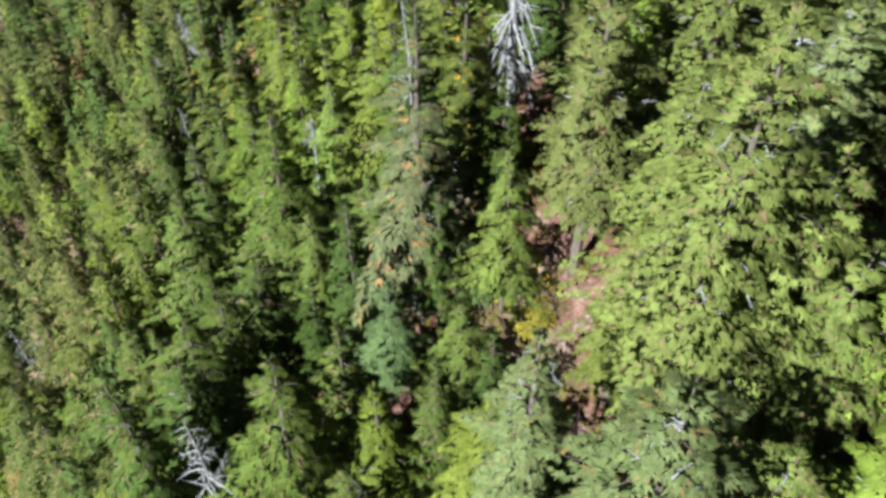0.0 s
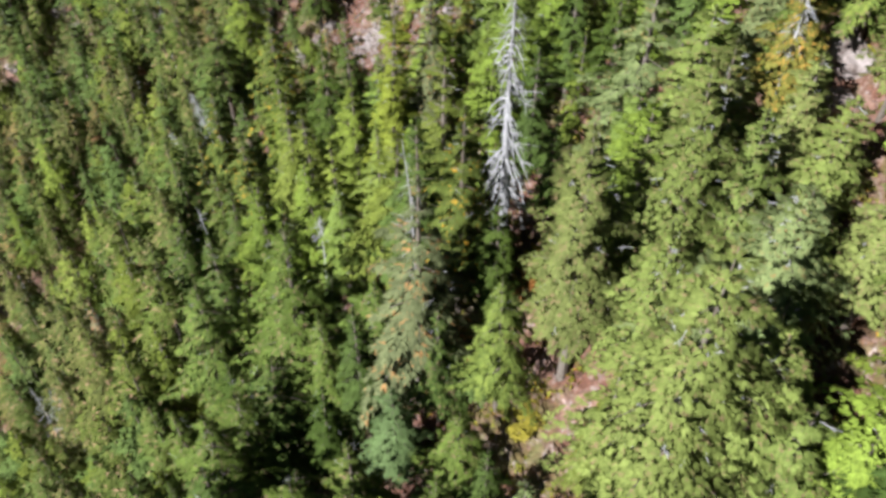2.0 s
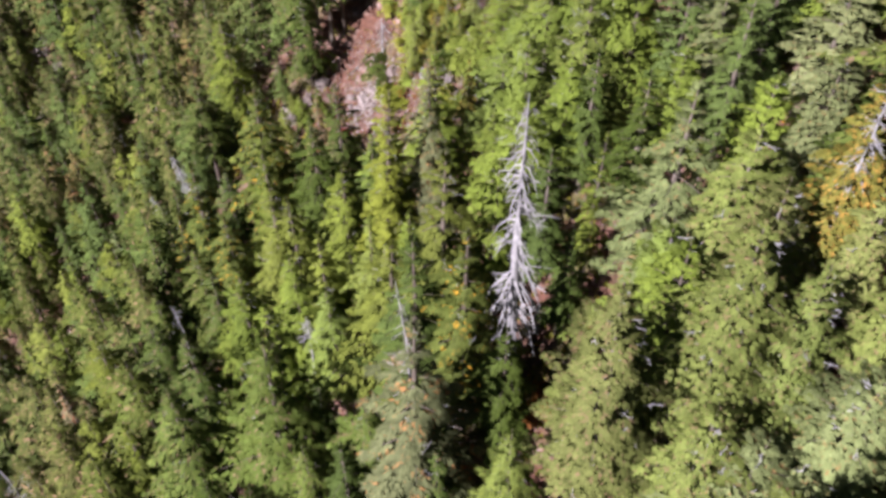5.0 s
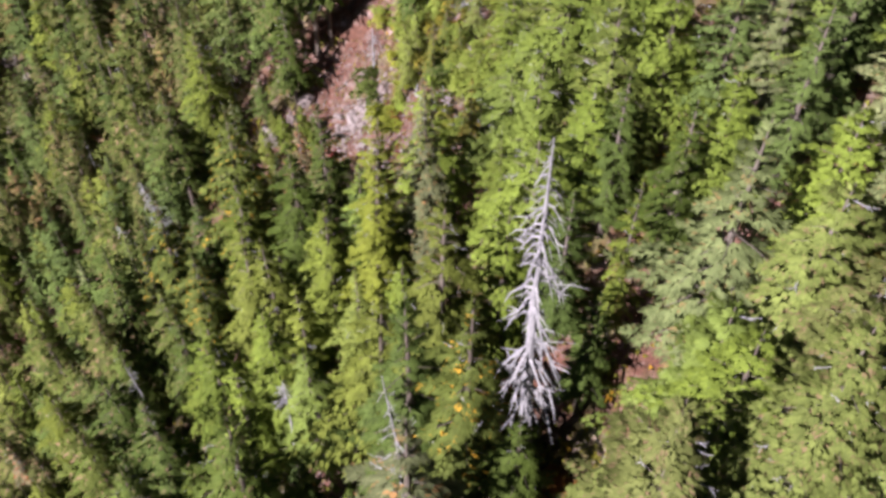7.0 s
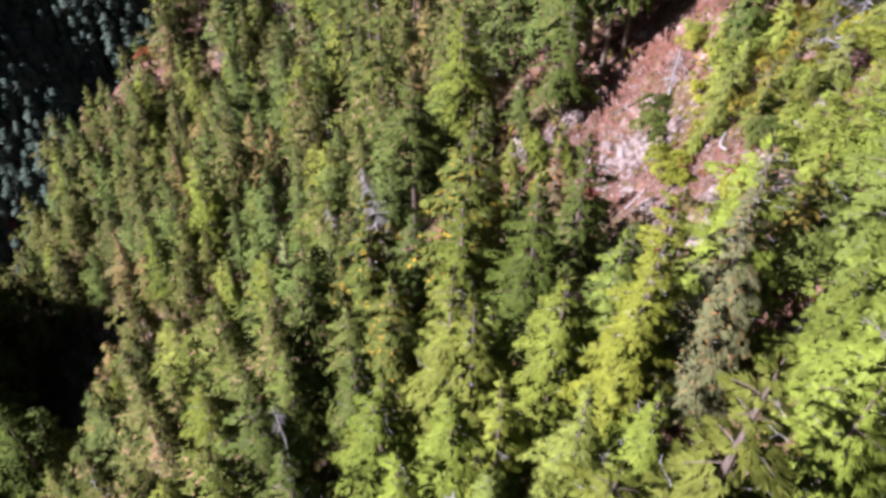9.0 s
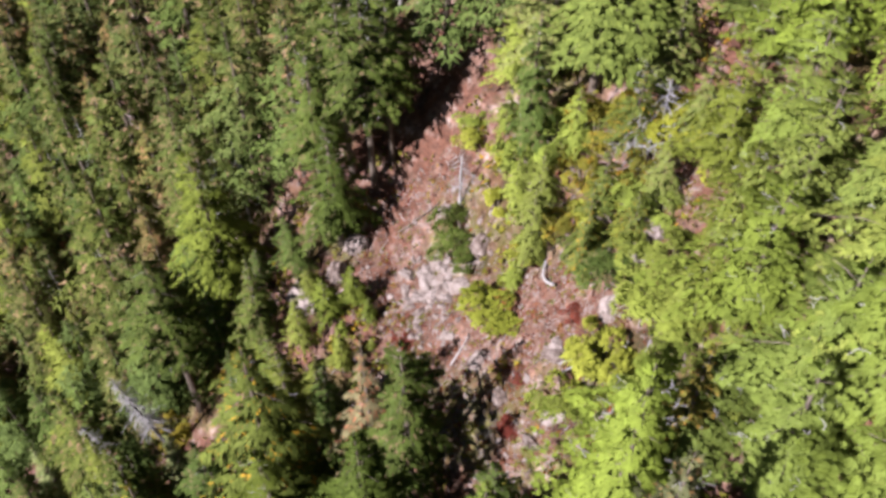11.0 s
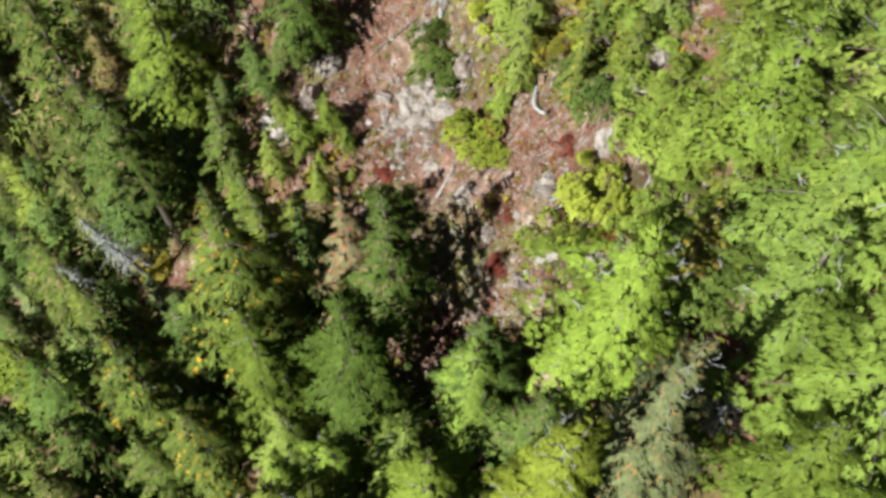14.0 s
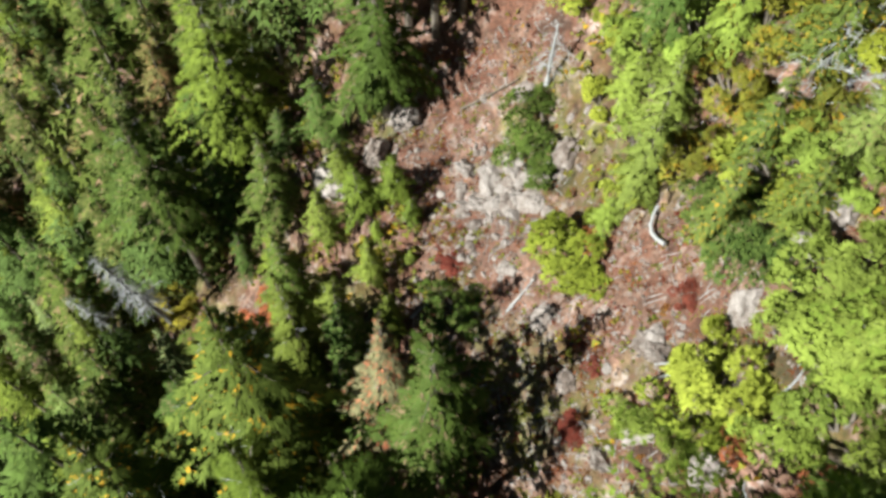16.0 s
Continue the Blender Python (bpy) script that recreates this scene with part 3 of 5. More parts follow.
dead_tree(3.3, 75.4, 3.0, "bleached tangle of dead shrub branches", 41, 0.09, 46, 1.7, 0.25, 0.08, gap=0.8)
dead_tree(2.7, 77.6, 2.8, "bleached tangle of dead shrub branches", 43, 0.08, 40, 1.5, 0.25, 0.08, gap=0.8)
dead_tree(3.0, 73.2, 3.2, "white dead stems rising from shrubs", 49, 0.08, 40, 1.5, 0.2, 0.1, gap=0.6)
dead_tree(2.0, 74.7, 3.0, "white dead stems rising from shrubs", 51, 0.08, 36, 1.4, 0.2, 0.1, gap=0.6)
dead_tree(2.9, 57.0, 4.0, "grey dead stem in a dark gap", 45, 0.12, 30, 1.3, 0.4, 0.2, gap=1.0)

G = "green mountain hemlock with drooping sprays"
D = "dark green fir with stiff tiered branches"
C = "broad yellow-green cedar with dead grey twigs"
# along the near gully
crown_to(firs, -0.4, 22.9, 29.2, "slim pointed yellow-green fir above the gully", form=2, turn=10, needles=HEMLOCK, gap=3.0, wide=0.95)
crown_to(fine_firs, 3.6, 17.9, 37.3, "blue-green fir flecked with orange above the gully", form=0, turn=40, needles=PALE, gap=4.0, wide=1.15)
crown_to(firs, 2.4, 33.5, 26.0, "fresh green fir beside reddish soil", form=2, turn=0, gap=2.4, wide=1.5)
crown_to(firs, -3.15, 30.9, 25.4, "blue-green spruce-like fir by the gully", form=0, turn=60, needles=BLUE, gap=2.4, wide=1.35)
crown_to(hemlocks, -8.2, 22.3, 30.6, "broad yellow-green hemlock with drooping boughs", form=2, turn=15, gap=4.0, wide=0.95)
crown_to(firs, -5.75, 35.5, 27.6, "dark fir with a bare curved lower trunk", form=0, turn=15, needles=DARK)
crown_to(tall_cedars, 10.3, 21.4, 48.3, "olive cedar with browning top and dead grey twigs", form=0, turn=0, needles=OLIVE, gap=4.5, wide=0.82)
crown_to(tall_cedars, 7.25, 12.9, 40.8, "grey-green tree with a white dead top", form=0, turn=200, needles=PALE, gap=4.5, wide=1.0)
crown_to(hemlocks, -14.6, 29.0, 25.8, "full green hemlock with wide sprays", form=0, turn=200, gap=3.2)
crown_to(hemlocks, -7.7, 31.0, 25.6, "dark green hemlock over the gully", form=3, turn=50, needles=DARK)
crown_to(hemlocks, -15.9, 22.4, 29.2, "grey-green hemlock with rusty sprays", form=1, turn=120, gap=3.2, wide=0.8)
crown_to(hemlocks, 3.6, 32.2, 34.4, "pale green hemlock beside reddish soil", form=0, turn=77, needles=CEDAR, wide=0.9)
crown_to(tall_cedars, 7.6, 32.0, 45.2, "broad olive cedar studded with dead twigs", form=1, turn=110, needles=OLIVE, gap=4, wide=0.95)
crown_to(tall_cedars, 11.2, 28.6, 41.2, "broad olive cedar with bleached twigs", form=0, turn=230, needles=OLIVE, gap=3.6, wide=1.1)
crown_to(tall_cedars, 14.3, 35.7, 47.0, "olive cedar with thinning brown top", form=1, turn=20, needles=OLIVE, gap=3.5, wide=1.2)
crown_to(tall_cedars, 15.9, 28.0, 44.6, "grey-green cedar with pale dead twigs", form=0, turn=140, needles=PALE, gap=3.5, wide=1.1)
crown_to(cedars, 13.9, 22.0, 42.6, C, form=2, turn=75, gap=3.4, wide=0.85, needles=OLIVE)
crown_to(cedars, 15.8, 20.6, 39.0, C, form=0, turn=175, gap=3.4, wide=1.0, needles=OLIVE)
crown_to(cedars, 16.2, 24.2, 36.0, C, form=1, turn=275, gap=2.6, wide=1.3, needles=PALE)
crown_to(hemlocks, -11.1, 40.8, 30.4, "tall green hemlock with wide sprays", form=2, turn=130, gap=3.2)
crown_to(hemlocks, -19.2, 43.2, 21.6, "green hemlock with grey lichened twigs", form=0, turn=330, gap=3.2)
crown_to(hemlocks, -24.7, 45.4, 14.0, "lighter green hemlock on the lower slope", form=1, turn=30, needles=LIME, gap=3.0)
crown_to(hemlocks, -26.5, 51.1, 14.8, "green hemlock on the lower slope", form=2, turn=80, gap=3.0)
crown_to(hemlocks, -15.4, 52.7, 23.8, "yellow-green hemlock on the slope", form=3, turn=160, needles=LIME, gap=3.0, wide=1.2)
crown_to(hemlocks, -7.1, 55.3, 31.6, "lime-green hemlock with full sprays", form=0, turn=10, needles=LIME, gap=3.0)
crown_to(hemlocks, -12.6, 55.0, 30.4, "yellow-green hemlock with a pointed top", form=1, turn=290, needles=LIME, gap=3.0)
crown_to(hemlocks, -34.4, 53.0, 8.4, "rust-brown dying hemlock with bare grey twigs", form=3, turn=100, needles=RUSTY, wide=0.75, gap=2.6)
crown_to(hemlocks, -15.3, 65.5, 31.6, "tall olive hemlock flecked with yellow by the clearing", form=0, turn=320, needles=SPOTTED, gap=3.6, wide=0.95)
crown_to(hemlocks, -21.0, 62.9, 25.8, "lime-green hemlock hung with yellow leaves", form=3, turn=70, needles=SPOTTED, gap=2.6)
crown_to(hemlocks, -18.1, 77.3, 24.2, "slender green hemlock above the clearing", form=3, turn=180, gap=2.4)
crown_to(hemlocks, -15.0, 69.6, 26.2, "small yellow-green hemlock spire", form=3, turn=220, needles=LIME, gap=2.2, wide=0.9)
crown_to(clear_hemlocks, -23.4, 76.3, 25.6, "tall green hemlock with a bare trunk behind the grey snag", form=0, turn=25, gap=3.0, wide=0.9)
crown_to(hemlocks, -10.3, 66.3, 31.0, "sparse pale hemlock with rust-red sprays", form=3, turn=150, needles=RUSTY, wide=0.72)
crown_to(fine_cedars, -0.4, 59.9, 38.0, "round bright green cedar below the clearing", form=2, turn=45, gap=4.4, wide=0.92)
crown_to(hemlocks, -17.9, 75.2, 19.2, "light green young hemlock", form=1, turn=95, needles=LIME, gap=1.8, wide=1.1)
crown_to(hemlocks, -16.2, 80.9, 24.0, "green hemlock at the head of the clearing", form=2, turn=275, gap=2.4, wide=1.1)
crown_to(hemlocks, -18.8, 81.4, 20.6, "green hemlock at the head of the clearing", form=0, turn=15, gap=2.2, wide=1.2)
for x, y, tall, form, turn in ((-11.2, 84.6, 13.0, 0, 30), (-10.0, 85.4, 12.0, 1, 110), (-12.6, 85.2, 13.5, 0, 190), (-14.4, 84.0, 12.5, 1, 250)):
    place(clear_hemlocks, x, y, tall, "hemlock with a bare lower trunk at the head of the clearing", form=form, turn=turn, gap=2.2, group="hemlocks at the head of the clearing")
# added fir: its dark needles fill what is only a shadowed gap
crown_to(firs, 7.2, 43.0, 37.5, "dark fir added in place of the shadowed gap by the snag", form=2, turn=20, needles=DARK, gap=2.2)
crown_to(hemlocks, 2.0, 61.4, 36.6, "small hemlock with orange autumn sprays", form=3, turn=140, needles=TURNING, gap=1.6, wide=0.8)
# single spires of the middle slope: x, y, height of the tip, form, turn, width, needles
for x, y, top, form, turn, wide, needles in ((-33.4, 82.5, 14.0, 1, 10, 0.9, LIME), (-35.4, 78.0, 11.2, 0, 80, 0.8, None), (-28.8, 71.9, 14.0, 3, 150, 0.95, LIME), (-34.3, 95.5, 16.0, 3, 200, 0.9, DARK), (-29.5, 90.0, 17.4, 1, 260, 1.0, AUTUMN), (-37.6, 96.8, 17.2, 3, 310, 0.85, None), (-50.5, 111.5, 5.4, 3, 40, 0.9, None), (-55.0, 85.0, 5.0, 1, 90, 0.75, AUTUMN), (-54.6, 77.8, -1.0, 0, 140, 0.85, LIME), (-65.0, 82.0, -9.6, 3, 190, 0.95, AUTUMN),
                                             (-56.4, 93.4, -2.4, 1, 240, 0.85, None), (-48.3, 92.1, 5.4, 3, 290, 0.9, None), (-43.7, 91.0, 8.2, 0, 340, 0.8, LIME), (-63.6, 109.0, 1.2, 3, 30, 0.9, None), (-44.8, 65.0, -1.8, 1, 60, 0.9, None), (-48.9, 69.8, -6.4, 3, 130, 0.9, LIME), (-36.4, 92.3, 12.4, 1, 170, 0.9, None), (-37.0, 76.5, 5.0, 3, 220, 1.0, PALE), (-23.4, 84.2, 24.6, 3, 270, 0.9, None), (-39.5, 84.5, 9.0, 1, 20, 0.8, None), (-41.0, 72.5, 4.5, 3, 100, 0.9, LIME), (-45.0, 80.0, 3.0, 0, 200, 0.75, None), (-30.0, 63.5, 11.0, 1, 300, 0.8, LIME)):
    crown_to(hemlocks, x, y, top, "pointed hemlock on the middle slope", form=form, turn=turn, wide=wide, needles=needles, gap=2.4, group="spires of the middle slope")
place(hemlocks, -12.3, 34.8, 13.5, G, form=2, turn=80, wide=1.25)
place(hemlocks, 3.6, 38.0, 12.0, "dark green hemlock at the foot of the snag", form=0, turn=35, needles=DARK)
crown_to(hemlocks, -1.5, 35.5, 39.2, "half-dead hemlock with rusty sprays and pale twigs", form=3, turn=0, needles=SPECKLED, wide=1.12)
place(tall_cedars, 15.9, 25.2, 13.4, "grey-green cedar with pale dead twigs", form=1, turn=50, needles=PALE, gap=3.5, wide=1.2)
place(cedars, 13.9, 39.5, 12.5, C, form=1, turn=170, gap=3.5, needles=OLIVE, wide=1.2)
place(firs, 11.7, 41.9, 15.5, "blue-green fir with rusty tips", form=1, turn=200, needles=PALE, gap=3.4, wide=1.15)
place(tall_cedars, 12.7, 33.2, 16.5, "broad olive cedar studded with dead twigs", form=0, turn=300, gap=3.5)
place(cedars, 10.9, 35.6, 14.0, C, form=0, turn=260, gap=3.5)
place(cedars, 22.5, 32.0, 10.0, C, form=0, turn=300, gap=4)
place(cedars, 15.5, 13.5, 14.0, C, form=1, turn=120, gap=4)
place(cedars, 19.0, 20.5, 13.0, C, form=2, turn=75, gap=4)
place(cedars, 18.0, 38.0, 11.6, "cedar turning orange with pale dead top", form=1, turn=15, needles=TURNING, gap=3, wide=0.95)
dead_tree(17.8, 37.5, 12.0, "pale dead top standing out of orange sprays", 47, 0.16, 50, 1.2, 0.7, 0.6, gap=1.0)
place(hemlocks, -29.8, 54.3, 16.5, "bright green hemlock on the slope", form=0, turn=20, needles=LIME)
# added fir that keeps the sun off the boulders
place(firs, 18.9, 39.8, 10.5, "dark fir added to shade a rock face", form=0, turn=70, needles=DARK)
place(tall_cedars, 15.5, 32.4, 12.5, "olive cedar leaning over a dark gap", form=1, turn=77, gap=2.0)
# added cedar, sunward of the boulders so that they lie in its shadow
place(cedars, 18.3, 35.5, 8.5, "olive cedar added to shade pale rocks", form=0, turn=140, needles=OLIVE, gap=2.0, wide=1.1)
for x, y, tall, form, turn in ((15.5, 47.6, 10.5, 0, 20), (17.4, 49.4, 10.0, 1, 130), (15.3, 50.8, 10.5, 2, 210), (18.9, 50.9, 9.0, 0, 300), (14.3, 53.8, 10.0, 1, 75), (16.3, 54.9, 9.5, 2, 160)):
    place(firs, x, y, tall, "dark blue-green fir standing on the steep bank", form=form, turn=turn, gap=2.4, group="firs of the bank", needles=PALE if form == 2 else None)
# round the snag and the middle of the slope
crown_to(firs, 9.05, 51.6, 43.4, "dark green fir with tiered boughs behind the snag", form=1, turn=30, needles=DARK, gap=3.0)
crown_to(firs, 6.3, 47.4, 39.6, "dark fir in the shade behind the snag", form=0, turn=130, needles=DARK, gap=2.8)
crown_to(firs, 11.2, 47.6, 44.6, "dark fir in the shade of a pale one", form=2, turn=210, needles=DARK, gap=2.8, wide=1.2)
crown_to(hemlocks, 8.7, 45.3, 42.4, "slender lime-green hemlock spire", form=3, turn=0, needles=LIME, gap=2.0, wide=0.62)
place(firs, -10.0, 61.4, 15.0, "dark fir beside the stony clearing", form=1, turn=200, needles=DARK)
place(fine_firs, -0.7, 55.3, 16.8, "tall pale fir flecked with orange", form=0, turn=90, needles=SPECKLED, gap=3.4)
place(hemlocks, -14.6, 62.8, 15.1, G, form=1, turn=33, needles=LIME)
place(hemlocks, 0.0, 46.4, 18.3, G, form=1, turn=250, wide=1.1, needles=LIME)
place(hemlocks, 3.3, 48.0, 12.8, G, form=0, turn=310, needles=CEDAR)
place(firs, -1.5, 42.2, 19.3, "blue-green fir with rounded top", form=0, turn=0, needles=FIR)
place(hemlocks, 1.2, 40.4, 19.0, "hemlock hung with yellow autumn leaves", form=3, turn=0, needles=SPOTTED)
place(cedars, 10.6, 37.6, 13.0, C, form=0, turn=200, gap=3.3)
place(hemlocks, -8.4, 50.6, 14.8, G, form=3, turn=200, needles=LIME)
place(hemlocks, -10.4, 50.0, 15.5, G, form=0, turn=90, needles=CEDAR)
place(hemlocks, -10.9, 54.2, 15.0, G, form=2, turn=180, needles=LIME)
place(hemlocks, -5.4, 59.7, 11.2, "small green hemlock at the clearing", form=3, turn=10, needles=CEDAR)
place(fine_firs, -3.9, 54.0, 19.4, "lime-green hemlock with a slender top", form=1, turn=160, needles=BRIGHT, name="hemlock_tree")
place(hemlocks, 3.5, 54.2, 9.5, G, form=0, turn=60, needles=LIME)
place(hemlocks, -22.1, 51.0, 16.5, G, form=2, turn=290)
place(hemlocks, -3.5, 46.0, 16.0, G, form=2, turn=20, needles=LIME)
place(hemlocks, -18.4, 60.8, 13.0, "hemlock flecked with yellow leaves", form=0, turn=200, needles=SPOTTED)
# round the stony clearing
place(firs, -8.5, 65.5, 12.4, "green fir casting its shadow over stony ground", form=0, turn=30, needles=HEMLOCK, wide=1.05)
place(hemlocks, -21.4, 78.4, 8.0, G, form=0, turn=140)
place(hemlocks, -20.2, 75.9, 5.0, G, form=3, turn=40)
place(firs, -4.8, 60.2, 10.3, D, form=1, turn=120)
place(hemlocks, -23.4, 63.6, 14.6, "hemlock flecked with yellow leaves", form=1, turn=200, needles=SPOTTED)
place(firs, -3.3, 56.6, 12.0, "bright green fir with full branches", form=1, turn=70, needles=HEMLOCK)
for x, y, tall, form, turn in ((5.4, 61.2, 9.0, 0, 20), (4.4, 59.2, 8.5, 1, 130), (2.7, 61.6, 7.0, 2, 300), (3.5, 63.2, 5.0, 0, 230), (4.6, 65.4, 7.5, 2, 100), (4.4, 68.0, 5.5, 1, 30), (3.3, 66.2, 4.5, 2, 80), (6.6, 78.4, 6.5, 0, 44), (7.1, 75.6, 6.5, 1, 190), (5.3, 73.3, 4.6, 2, 270), (8.6, 77.4, 7.5, 1, 99), (4.6, 71.0, 5.0, 0, 150), (7.2, 60.5, 12.0, 2, 180), (9.0, 66.0, 10.0, 1, 250), (5.4, 56.0, 11.5, 0, 300), (10.5, 61.0, 12.0, 2, 40), (6.8, 70.5, 7.0, 0, 75), (8.5, 74.0, 8.0, 1, 15), (9.0, 55.0, 12.5, 1, 200), (12.0, 56.0, 12.0, 2, 10), (13.0, 66.0, 10.0, 0, 90), (5.0, 51.0, 12.0, 1, 60), (7.6, 63.4, 9.5, 0, 210), (6.4, 67.9, 7.5, 2, 140), (10.6, 70.0, 8.5, 2, 310), (11.8, 62.9, 10.5, 1, 160)):
    place(fine_cedars, x, y, tall, C, form=form, turn=turn, gap=3.2, wide=1.05, group="cedars above the clearing", needles=LIME if tall < 6 else None)

for x, y, tall, form, turn in ((11.3, 13.4, 14.0, 2, 80), (14.6, 15.4, 8.0, 0, 160), (17.4, 29.4, 10.0, 0, 40), (18.9, 32.3, 9.5, 1, 140), (16.6, 19.6, 9.0, 2, 160), (20.6, 27.8, 10.5, 2, 220), (19.5, 46.5, 9.0, 0, 33), (20.5, 49.6, 9.0, 1, 250), (18.4, 43.0, 8.0, 2, 111), (18.3, 54.6, 9.0, 0, 12), (20.2, 52.4, 9.5, 1, 200), (16.9, 51.8, 8.5, 2, 97), (20.6, 56.4, 8.5, 0, 301), (12.8, 28.0, 13.0, 0, 90), (16.0, 43.5, 9.0, 2, 200), (13.0, 48.5, 9.0, 0, 20), (7.8, 53.0, 10.0, 1, 100)):
    place(cedars, x, y, tall, C, form=form, turn=turn, gap=3.2, wide=1.15, group="cedars above the gully", needles=PALE if turn % 3 == 0 else CEDAR if y > 42 else OLIVE)
for x, y, tall, form, turn in ((-0.2, 33.6, 12.5, 1, 20), (-8.1, 36.4, 14.0, 0, 120), (-25.1, 57.7, 13.0, 0, 10), (-4.9, 50.4, 13.0, 1, 200), (-13.1, 57.2, 13.0, 3, 310), (-19.2, 66.6, 12.0, 0, 55), (-13.8, 60.0, 11.0, 1, 250), (-11.5, 58.0, 11.0, 2, 30), (-21.7, 60.8, 12.0, 0, 180), (-30.4, 66.0, 12.0, 2, 260), (-16.4, 72.9, 8.0, 1, 90), (-17.0, 69.2, 10.0, 0, 200), (-24.2, 84.3, 9.0, 2, 20), (-8.2, 57.6, 11.0, 2, 110), (-7.6, 47.0, 14.0, 0, 80), (-14.8, 51.4, 14.0, 2, 240), (-19.0, 56.0, 13.0, 1, 300), (-13.0, 69.6, 7.5, 3, 40), (-12.7, 73.6, 4.5, 1, 10), (-11.3, 71.0, 4.0, 0, 60), (-13.9, 71.4, 6.0, 2, 110), (-12.4, 67.7, 7.0, 1, 170), (-15.4, 75.9, 5.0, 0, 75)):
    place(hemlocks, x, y, tall, "full green mountain hemlock on the slope", form=form, turn=turn, gap=2.4, group="hemlocks of the slope", needles=LIME if tall < 6.5 else CEDAR if 44 < y < 61 and x > -17 else None)

# added row on the sun side, mostly out of view, to shade the hollow
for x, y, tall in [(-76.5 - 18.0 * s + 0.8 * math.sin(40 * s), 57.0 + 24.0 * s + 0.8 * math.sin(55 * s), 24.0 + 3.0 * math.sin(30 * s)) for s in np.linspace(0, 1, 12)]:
    place(hemlocks, x, y, tall, "tall dark-needled hemlock added to shade the hollow", form=int(tall), turn=x * 7, gap=3.0, group="hemlocks by the hollow", wide=1.05, needles=DARK)

# ---------------------------------------------------------------- the woods between: the nearest as single trees
rng = np.random.default_rng(7)
spots = []
for gx0, gy0, wob in [(p, q, 1.5) for p in np.arange(-24, 30, 3.6) for q in np.arange(4, 110, 3.6)] + [(p, q, 2.0) for p in np.arange(-98, -24, 3.5) for q in np.arange(28, 150, 3.5)]:
    spots.append((gx0 + rng.uniform(-wob, wob), gy0 + rng.uniform(-wob, wob), rng.uniform(), rng.uniform(), rng.uniform()))
for k in range(160):
    spots.append((rng.uniform(-92, -40), rng.uniform(94, 134), rng.uniform(), rng.uniform(), rng.uniform()))
for k in range(150):
    spots.append((rng.uniform(-34, -9), rng.uniform(34, 84), rng.uniform(), rng.uniform(), rng.uniform()))
rest = []
for x, y, a, b, c in spots:
    if open_ground(x, y) or not free(x, y, 2.8 if x > -24 else 2.0) or x + 0.35 * (y - 60) > 24 or y > 106 + max(0, -18 - x) * 0.7 or (x < -42 and y < 36) or (x < -64 and y < 62) or (y > 112 and x < -88.0 + 1.1 * max(0.0, y - 117)):
        continue
    close = -24 < x < 24 and 12 < y < 84
    tall = (8.0 + 7.0 * b) * 1.1
    if close:
        if x + 0.1 * (y - 40) > 3 and c < (0.2 if 39 < y < 54 else 0.62):
            place(cedars, x, y, tall * 0.95, "yellow-green cedar on the steep slope", form=int(a * 30), turn=360 * c, group="cedars of the slope", needles=OLIVE if a < 0.35 or y < 50 else None, wide=0.95 + 0.5 * b)
        elif c < (0.5 if x > 4 else 0.2):
            place(firs, x, y, tall * 0.9, "dark blue-green fir standing among hemlocks", form=int(a * 30), turn=360 * b, group="firs of the slope", needles=PALE if b < 0.15 else DARK if b > 0.5 else None)
        elif c > 0.95:
            place(thin, x, y, tall * 0.8, "sparse browning hemlock with grey dead twigs", form=int(a * 30), turn=360 * b, group="sparse hemlocks")
        else:
            place(hemlocks, x, y, tall, "green mountain hemlock on the steep slope", form=int(a * 30), turn=360 * b, group="hemlocks of the slope", needles=LIME if c > 0.84 else CEDAR if 42 < y < 61 and -17 < x < 8 and c > 0.5 else DARK if x < -12 and y > 62 and c > 0.12 else None, wide=0.95 + 0.55 * a)
    else:
        rest.append((x, y, a, b, c))


# ---------------------------------------------------------------- the woods further off: one sheet of trees
def flat_mesh(name, V, faces_, mat, tones=None, normals=None):
    me = bpy.data.meshes.new(name)
    me.vertices.add(len(V))
    me.vertices.foreach_set("co", V.ravel())
    me.loops.add(faces_.size)
    me.loops.foreach_set("vertex_index", faces_.ravel())
    me.polygons.add(len(faces_))
    me.polygons.foreach_set("loop_start", np.arange(len(faces_)) * 3)
    if tones is not None:
        me.attributes.new("tone", "FLOAT", "POINT").data.foreach_set("value", tones)
    me.materials.append(mat)
    me.update(calc_edges=True)
    if normals is not None:
        me.normals_split_custom_set_from_vertices(normals)
    return me


